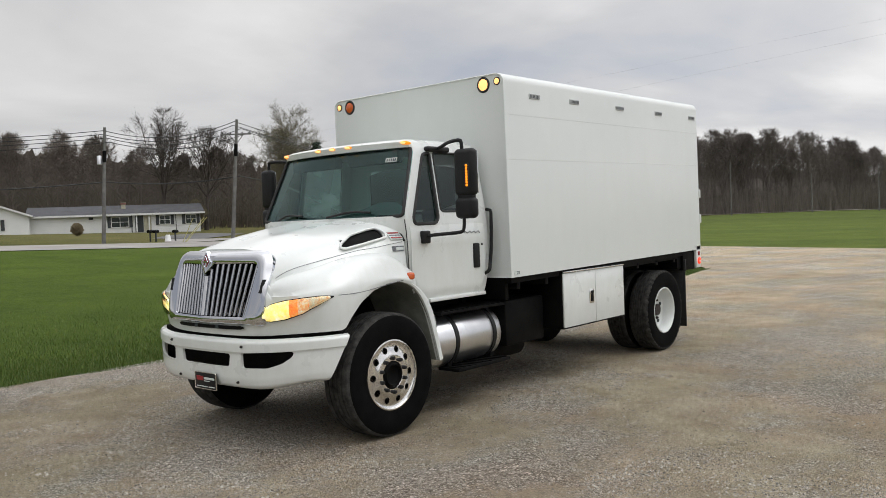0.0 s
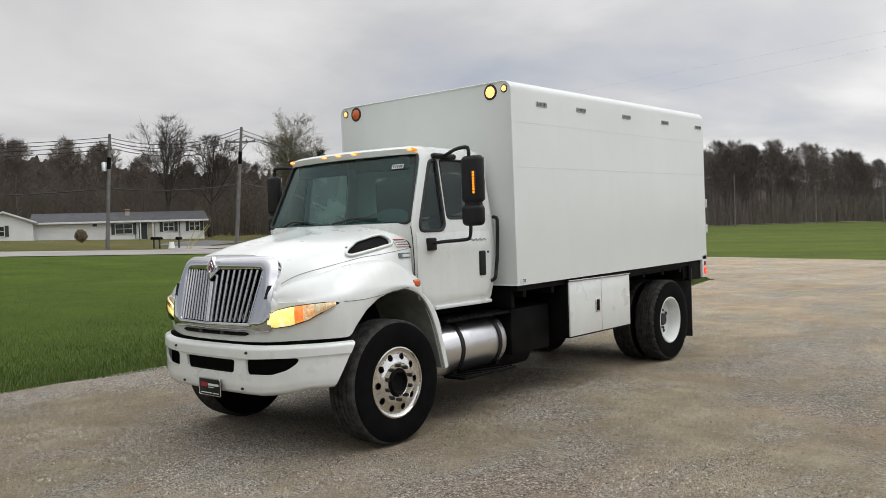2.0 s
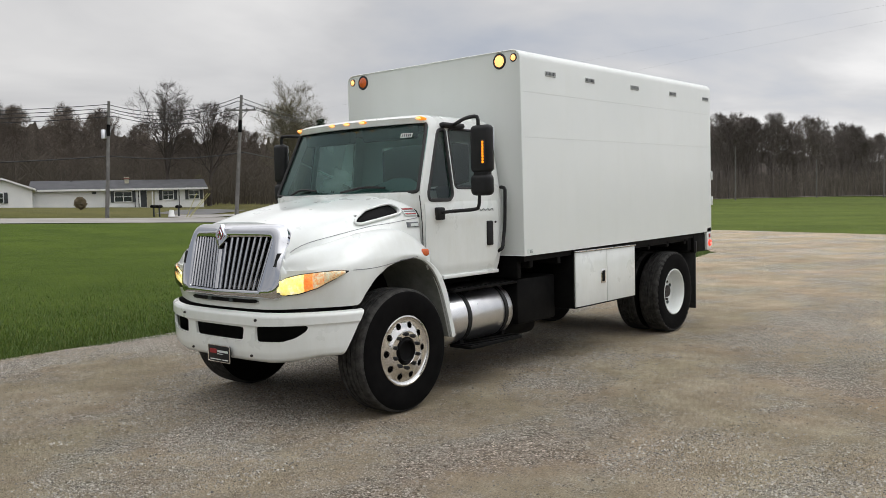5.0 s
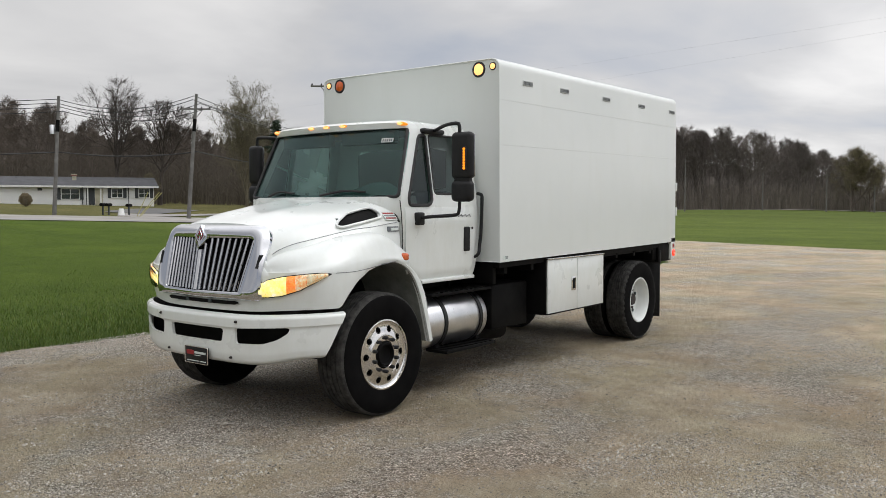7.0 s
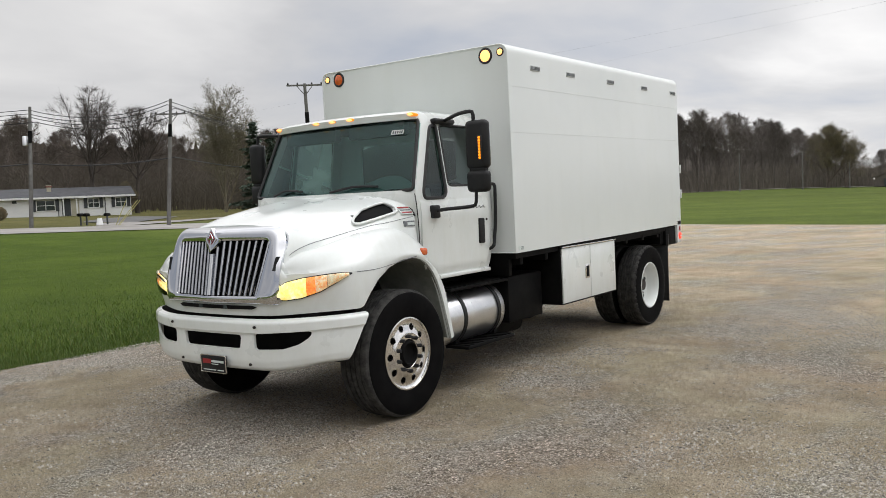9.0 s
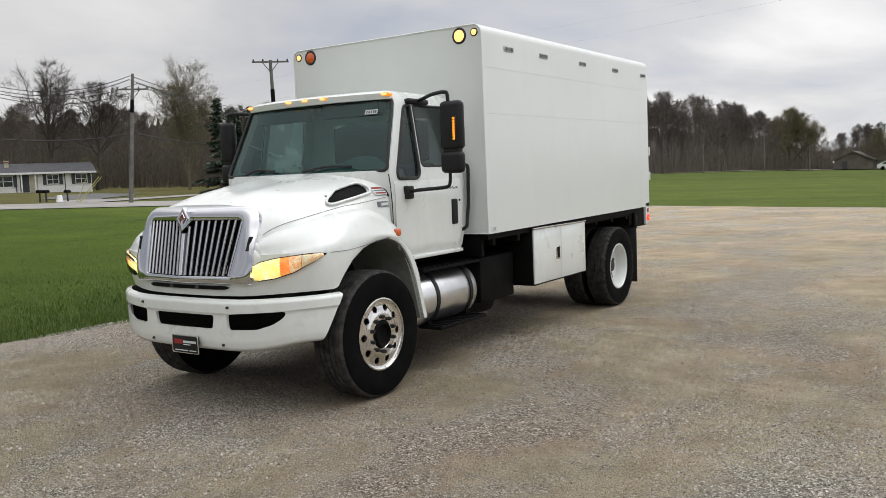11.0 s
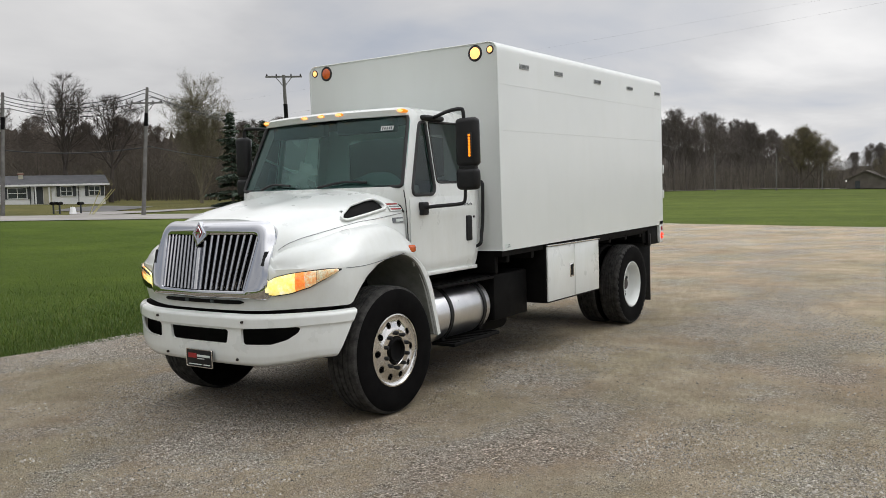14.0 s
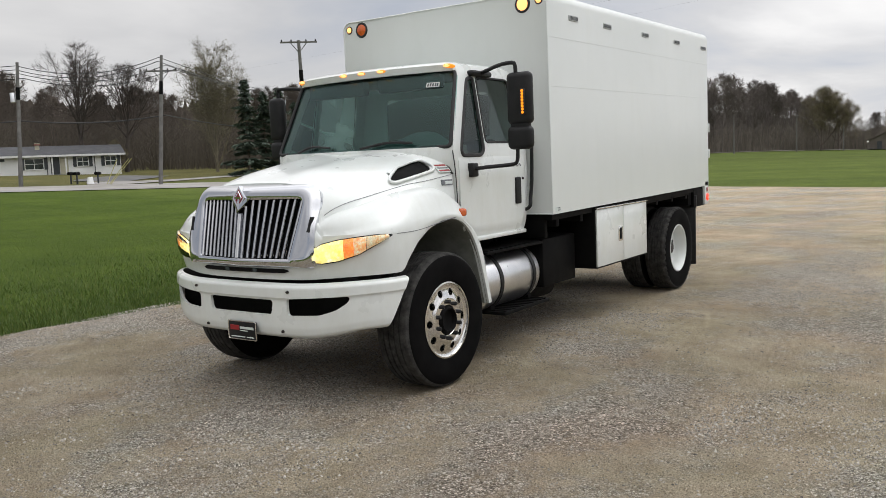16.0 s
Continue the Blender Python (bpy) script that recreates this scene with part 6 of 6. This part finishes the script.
# ---- trees ----
def limb_tree(seed, height, base=0.3, limbs=8, wide=0.36, low=0.15, lean=(0.25, 0.7), dense=1.0, stem=0.019, twig=0.026, leader=0.6):
    """A leafless tree: trunk, limbs and branches as tubes, twigs as slivers, all inside a rounded crown."""
    rng = random.Random(seed)
    f, tips = Form(), []
    slivers, cuts = [], []
    cz, rz, rw = (1 + low) / 2 * height, (1 - low) / 2 * height, wide * height

    def inside(p):
        wob = 1.0 + 0.22 * noise.noise((p.x / rw * 1.7 + seed, p.y / rw * 1.7, p.z / rz * 1.7))
        return (p.x ** 2 + p.y ** 2) / rw ** 2 + ((p.z - cz) / rz) ** 2 < wob

    def any_side(d):
        v = Vector((rng.gauss(0, 1), rng.gauss(0, 1), rng.gauss(0, 0.7)))
        return (v - d * v.dot(d)).normalized()

    def shoot(p, d):
        ln = height * rng.uniform(0.022, 0.06)
        q = p + (d + Vector((rng.gauss(0, 0.2), rng.gauss(0, 0.2), rng.gauss(0.12, 0.2)))) * ln
        w = any_side(d) * twig * 0.5
        n = len(slivers)
        slivers.extend([p - w, p + w, q])
        cuts.append((n, n + 1, n + 2))
        tips.append(q)

    def grow(p, d, length, r, level):
        n = (6, 7, 4, 3)[level]
        pts, ds = [p], [d]
        for k in range(n):
            d = (d + Vector((rng.gauss(0, 1), rng.gauss(0, 1), rng.gauss(0, 0.6))) * (0.03, 0.06, 0.11, 0.16)[level] + Vector((0, 0, (0.0, 0.09, 0.07, 0.04)[level]))).normalized()
            q = pts[-1] + d * length / n
            if level and k and not inside(q):
                break
            pts.append(q)
            ds.append(d)
        m = len(pts) - 1
        rr = [max(0.010, r * (1 - 0.82 * k / m)) for k in range(m + 1)]
        f.tube(pts, rr, (8, 6, 4, 3)[level], False)
        count = (limbs, 9, 7, 9)[level] if level == 0 else max(3, round((limbs, 9, 7, 10)[level] * dense))
        for c in range(count):
            t = base / leader + (1 - base / leader) * (c + rng.random()) / count if level == 0 else 0.16 + 0.84 * (c + rng.random()) / count
            i = min(m - 1, int(t * m))
            q = pts[i].lerp(pts[i + 1], t * m - i)
            along_d, side = ds[i + 1], any_side(ds[i + 1])
            if level == 0:
                q_turn = c * 2.4 + rng.uniform(-0.5, 0.5)
                side = Vector((math.cos(q_turn), math.sin(q_turn), 0))
                ang = lean[1] + (lean[0] - lean[1]) * (c / max(1, count - 1)) + rng.uniform(-0.08, 0.08)
                grow(q, along_d * math.cos(ang) + side * math.sin(ang), height * rng.uniform(0.48, 0.72) * (1 - 0.3 * t), max(0.03, rr[i] * rng.uniform(0.5, 0.7)), 1)
                continue
            ang = rng.uniform(0.45, 0.95)
            nd = (along_d * math.cos(ang) + side * math.sin(ang)).normalized()
            if level == 3:
                shoot(q, nd)
            else:
                grow(q, nd, length * rng.uniform(0.34, 0.60) * (1.12 - 0.55 * t), max(0.012, rr[i] * rng.uniform(0.45, 0.65)), level + 1)
        if level == 3:
            shoot(pts[-1], ds[-1])
        if level == 0:
            grow(pts[-1], ds[-1], height * 0.5, rr[-1] * 1.5, 1)

    grow(Vector((0, 0, -0.4)), Vector((0, 0, 1)), height * leader, height * stem, 0)
    k = height / max(p.z for p in slivers)
    f.add(slivers, cuts)
    f.v = [(x * k, y * k, z * k if z > 0 else z) for x, y, z in f.v]
    return f, [p * k for p in tips]


def tree_kind(seed, height, mat, buds=0, bud_mat=None, bud=0.10, loose=0.25, **grown):
    f, tips = limb_tree(seed, height, **grown)
    meshes = [(f.mesh("trunk", mat, 60), "trunk")]
    if buds:
        rng = random.Random(seed)
        verts, faces = [], []
        for i in range(buds):
            p = rng.choice(tips) + Vector((rng.gauss(0, loose), rng.gauss(0, loose), rng.gauss(0, loose)))
            a, b = (Vector((rng.gauss(0, 1), rng.gauss(0, 1), rng.gauss(0, 1))).normalized() * bud * rng.uniform(0.6, 1.2) for _ in range(2))
            n = len(verts)
            verts += [tuple(p - a), tuple(p + b), tuple(p + a * 0.8)]
            faces.append((n, n + 1, n + 2))
        meshes.append((Form().add(verts, faces).mesh("crown", bud_mat or BUDS, 0), "crown"))
    return meshes


def plant(meshes, x, y, scale, turn, label, group, name="tree"):
    t = thing(name, label, "tree", group, at=(x, y, ground_z(x, y)))
    t.rotation_euler, t.scale = (0, 0, turn), (scale, scale, scale)
    for me, nm in meshes:
        o = new(nm, me)
        o.parent = t
    return t


big_a = tree_kind(11, 17.2, TREE_BARK, base=0.24, limbs=9, wide=0.40, low=0.12, lean=(0.16, 0.62), dense=1.1, leader=0.5, stem=0.026, twig=0.024)
big_b = tree_kind(23, 14.5, TREE_BARK, base=0.30, limbs=8, wide=0.46, low=0.14, lean=(0.25, 0.85), dense=1.1, leader=0.55, stem=0.026, twig=0.024)
budding = tree_kind(52, 17.4, OLIVE_BARK, 20000, BUDS, 0.06, 0.1, base=0.03, limbs=14, wide=0.30, low=0.0, lean=(0.06, 0.40), dense=1.15, leader=0.4, stem=0.014)
plant(big_a, -94.5, 56.6, 1.03, 0.4, "tall bare spreading tree behind the house", "lone trees")
plant(big_b, -94.0, 62.4, 1.04, 1.9, "bare spreading tree with dark limbs", "lone trees")
plant(budding, -80.4, 66.2, 1.0, 0.0, "many-stemmed tree coming into pale green bud", "lone trees")
plant(big_b, -78.0, 74.0, 0.8, 4.0, "bare spreading tree with dark limbs", "lone trees")


def spruce(seed, height):
    rng = random.Random(seed)
    trunk = Form().tube([(0, 0, -0.3), (0, 0, height)], [0.16, 0.02], 7)
    verts, faces = [], []
    limbs = Form()
    z = 0.6
    while z < height - 0.1:
        reach = (height - z) / height
        reach = 2.7 * reach ** 0.8 * rng.uniform(0.5, 1.15) + 0.08
        for k in range(7):
            q = rng.uniform(0, 2 * math.pi)
            tip = Vector((math.cos(q) * reach, math.sin(q) * reach, z - 0.16 * reach + rng.uniform(-0.12, 0.12)))
            limbs.tube([(0, 0, z), tuple(Vector((0, 0, z)).lerp(tip, 0.5) + Vector((0, 0, 0.08))), tuple(tip)], [0.03, 0.018, 0.006], 3, False)
            m = max(8, int(52 * reach))
            for j in range(m):
                t = (j + rng.random()) / m
                p = Vector((0, 0, z)).lerp(tip, 0.12 + 0.9 * t) + Vector((rng.gauss(0, 0.09), rng.gauss(0, 0.09), rng.gauss(0, 0.06) - 0.03))
                a = Vector((math.cos(q + rng.gauss(0, 0.7)), math.sin(q + rng.gauss(0, 0.7)), rng.gauss(-0.25, 0.25))) * 0.25
                b = Vector((-a.y, a.x, rng.gauss(0, 0.1))) * 0.45
                n = len(verts)
                verts += [tuple(p - a), tuple(p + b), tuple(p + a), tuple(p - b)]
                faces.append((n, n + 1, n + 2, n + 3))
        z += 0.27 + 0.17 * reach
    return [(trunk.add(limbs.v, limbs.f).mesh("trunk", BARK_DARK), "trunk"), (Form().add(verts, faces).mesh("crown", NEEDLES, 0), "crown")]


firs = [spruce(5, 10.2), spruce(8, 9.2)]
for i, (x, y, s) in enumerate(((-63.0, 55.9, 1.0), (-64.0, 59.3, 0.98), (-65.0, 62.6, 0.96), (-66.5, 66.5, 0.9))):
    plant(firs[i % 2], x, y, s, i * 1.3, "dark green spruce standing in a row", "spruces", "spruce")

# woods: bare trunks in several depths, along two arcs round the lot
wood_kinds = [tree_kind(100 + k, 17.0, BARK_DARK if k % 2 else BARK, base=0.24 + 0.06 * (k % 3), limbs=11, wide=0.19 + 0.03 * (k % 3), low=0.14, lean=(0.10, 0.50), dense=0.85, stem=0.011, twig=0.032, leader=0.74) for k in range(6)]
green_kinds = [tree_kind(140 + k, 12.0, BARK_DARK, 30000, OLIVE, 0.075, 0.2, base=0.12, limbs=10, wide=0.40, low=0.05, lean=(0.2, 0.9), twig=0.05) for k in range(2)]
rng = random.Random(77)


def heading(deg, dist):
    return 5.6 + dist * math.cos(radians(deg)), -5.2 + dist * math.sin(radians(deg))


count = 0
for deg0, deg1, d0, d1, n, s0, s1 in ((121, 171, 128, 190, 118, 0.60, 0.84), (93, 122, 176, 240, 128, 0.80, 1.08), (76, 94, 190, 250, 26, 0.85, 1.0)):
    for k in range(n):
        deg, dist = rng.uniform(deg0, deg1), d0 + (d1 - d0) * rng.random() ** 1.4
        x, y = heading(deg, dist)
        taper = along(deg, [(76, 0.42), (93, 0.47), (96.6, 0.52), (98.7, 0.46), (99.6, 0.45), (101, 0.58), (102.5, 0.74), (105, 0.87), (108, 0.97), (113, 1.06), (121, 1.06), (122, 0.90), (140, 0.92), (150, 0.92), (155, 1.12), (171, 1.22)])
        plant(rng.choice(wood_kinds[1::2] if deg0 > 120 else wood_kinds[0::2]), x, y, rng.uniform(s0, s1) * taper * (dist / d0) ** 0.6, rng.uniform(0, 6.28), "bare grey-brown woodland tree", "woodland trees")
for deg, dist, s in ((101.0, 171, 1.0), (100.0, 172, 0.92), (96.0, 173, 0.62), (94.6, 172, 0.74), (93.2, 171, 0.85), (91.5, 172, 0.95), (146.5, 118, 0.36), (133, 125, 0.55), (128, 130, 0.6)):
    x, y = heading(deg, dist)
    plant(green_kinds[count % 2], x, y, s, count * 1.1, "rounded tree in first olive-green bud", "budding trees")
    count += 1


def thicket(deg0, deg1, d0, d1, count, high, seed):
    """Leafless undergrowth: many upright stems and twig tufts."""
    r2 = random.Random(seed)
    verts, faces = [], []
    for k in range(count):
        deg, dist = r2.uniform(deg0, deg1), r2.uniform(d0, d1)
        x, y = heading(deg, dist)
        z = ground_z(x, y)
        h = high * (0.2 + 1.1 * r2.random() ** 1.6)
        w = 0.02 + 0.05 * r2.random()
        lx, ly = r2.gauss(0, 0.14) * h, r2.gauss(0, 0.14) * h
        n = len(verts)
        verts += [(x - w, y, z - 0.2), (x + w, y + w, z - 0.2), (x + lx, y + ly, z + h)]
        faces.append((n, n + 1, n + 2))
        for j in range(5):
            t = r2.uniform(0.25, 0.95)
            bx, by, bz2 = x + lx * t, y + ly * t, z + h * t
            q, ln = r2.uniform(0, 6.28), h * r2.uniform(0.12, 0.3)
            n = len(verts)
            verts += [(bx, by, bz2), (bx, by, bz2 + w * 2.0), (bx + math.cos(q) * ln, by + math.sin(q) * ln, bz2 + ln * 0.8)]
            faces.append((n, n + 1, n + 2))
    return Form().add(verts, faces)


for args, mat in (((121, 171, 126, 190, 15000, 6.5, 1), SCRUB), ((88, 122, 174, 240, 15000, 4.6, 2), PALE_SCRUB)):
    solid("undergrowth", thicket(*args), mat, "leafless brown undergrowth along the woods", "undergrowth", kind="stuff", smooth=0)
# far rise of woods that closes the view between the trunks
# the last arc, unseen behind the camera, is added to darken reflections
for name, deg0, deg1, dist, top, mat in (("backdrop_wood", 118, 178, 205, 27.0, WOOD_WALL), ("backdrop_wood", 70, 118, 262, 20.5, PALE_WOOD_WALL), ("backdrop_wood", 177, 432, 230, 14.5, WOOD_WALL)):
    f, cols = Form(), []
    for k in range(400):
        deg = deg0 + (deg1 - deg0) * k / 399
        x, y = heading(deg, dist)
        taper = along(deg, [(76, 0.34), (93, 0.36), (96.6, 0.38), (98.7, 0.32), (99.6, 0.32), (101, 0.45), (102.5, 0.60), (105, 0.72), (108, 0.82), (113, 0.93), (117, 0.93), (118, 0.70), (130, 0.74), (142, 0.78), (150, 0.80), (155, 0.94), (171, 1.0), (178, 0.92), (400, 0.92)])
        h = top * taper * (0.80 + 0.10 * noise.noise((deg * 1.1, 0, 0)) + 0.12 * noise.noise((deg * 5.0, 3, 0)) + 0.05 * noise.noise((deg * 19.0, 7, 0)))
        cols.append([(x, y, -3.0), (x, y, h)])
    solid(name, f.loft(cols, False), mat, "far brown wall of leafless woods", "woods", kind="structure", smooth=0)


# ---- loose stones and grass blades ----
def quick_mesh(name, verts, faces, material, sides):
    me = bpy.data.meshes.new(name)
    n, m = len(verts), len(faces)
    me.vertices.add(n)
    me.vertices.foreach_set("co", np.asarray(verts, dtype=np.float32).ravel())
    me.loops.add(m * sides)
    me.loops.foreach_set("vertex_index", np.asarray(faces, dtype=np.int32).ravel())
    me.polygons.add(m)
    me.polygons.foreach_set("loop_start", np.arange(0, m * sides, sides, dtype=np.int32))
    me.materials.append(material)
    me.update(calc_edges=True)
    return me


def value_noise(x, y, scale, seed):
    """Smooth random values over the plan, for clumping."""
    rr = np.random.default_rng(seed)
    grid = rr.random((64, 64))
    u, v = x * scale, y * scale
    i, j = np.floor(u).astype(int), np.floor(v).astype(int)
    fu, fv = u - i, v - j
    fu, fv = fu * fu * (3 - 2 * fu), fv * fv * (3 - 2 * fv)
    g = lambda a, b: grid[a % 64, b % 64]
    return (g(i, j) * (1 - fu) + g(i + 1, j) * fu) * (1 - fv) + (g(i, j + 1) * (1 - fu) + g(i + 1, j + 1) * fu) * fv


def scatter_stones(count, seed):
    r3 = np.random.default_rng(seed)
    x, y = r3.uniform(-4.6, 9.5, count * 4), r3.uniform(-4.4, 15.0, count * 4)
    clump = 0.6 * value_noise(x, y * 0.5, 0.75, 4) + 0.25 * value_noise(x, y * 0.6, 2.1, 5) + 0.15 * value_noise(x, y, 5.0, 6)
    # more stones along the verge and where wheels have thrown them
    edge = np.exp(-((x + 4.3) / 0.8) ** 2) * 0.35
    far = np.hypot(x - 5.4, y + 5.3)
    keep = r3.random(count * 4) < np.clip((clump - 0.47 + edge) * 5.0, 0.07, 1.0) * np.clip((17 - far) / 9, 0.0, 1.0)
    keep &= x > -4.45
    x, y = x[keep][:count], y[keep][:count]
    n = len(x)
    z = np.array([lot_height(a, b) for a, b in zip(x, y)])
    size = 0.004 + 0.0075 * r3.random(n) ** 3.5
    ang = r3.uniform(0, 6.28, n)
    verts = np.zeros((n, 6, 3))
    for k in range(5):
        q = ang + 2 * np.pi * k / 5
        rad = size * r3.uniform(0.7, 1.3, n)
        verts[:, k] = np.stack([x + rad * np.cos(q), y + rad * np.sin(q), z - 0.002 + size * r3.uniform(0.0, 0.35, n)], 1)
    verts[:, 5] = np.stack([x + size * r3.uniform(-0.4, 0.4, n), y + size * r3.uniform(-0.4, 0.4, n), z + size * r3.uniform(0.6, 1.1, n)], 1)
    base = (np.arange(n) * 6)[:, None, None]
    faces = base + np.array([(k, (k + 1) % 5, 5) for k in range(5)])[None]
    return verts.reshape(-1, 3), faces.reshape(-1, 3)


tagged(new("loose_gravel", quick_mesh("loose_gravel", *scatter_stones(330000, 9), CHIPS, 3)), "loose pale limestone chips strewn on the lot", "gravel", kind="stuff")


def scatter_grass(count, seed):
    r3 = np.random.default_rng(seed)
    y = r3.uniform(-5, 19.5, count)
    depth = r3.exponential(1.0, count) ** 1.2 * 1.6
    line = np.interp(y, [b for a, b in VERGE[:9]], [a for a, b in VERGE[:9]])
    ragged = 0.35 * (value_noise(y, y * 0 + 2, 1.4, 11) - 0.5) + 0.2 * (value_noise(y, y * 0 + 5, 5.0, 12) - 0.5)
    x = line + 0.06 + ragged * 0.6 - depth
    z = np.array([lawn_height(a, b) for a, b in zip(x, y)]) - 0.005
    h = 0.035 + 0.05 * r3.random(count) * (0.6 + 0.8 * value_noise(x, y, 1.7, 13))
    ang = r3.uniform(0, 6.28, count)
    w = 0.004 + 0.004 * r3.random(count)
    lean = h * r3.uniform(0.1, 0.7, count)
    la = r3.uniform(0, 6.28, count)
    v = np.zeros((count, 3, 3))
    v[:, 0] = np.stack([x - w * np.cos(ang), y - w * np.sin(ang), z], 1)
    v[:, 1] = np.stack([x + w * np.cos(ang), y + w * np.sin(ang), z], 1)
    v[:, 2] = np.stack([x + lean * np.cos(la), y + lean * np.sin(la), z + h], 1)
    return v.reshape(-1, 3), (np.arange(count)[:, None] * 3 + np.arange(3)[None])


tagged(new("grass_blades", quick_mesh("grass_blades", *scatter_grass(150000, 21), BLADES, 3)), "short green grass along the edge of the lot", "grass", kind="stuff")
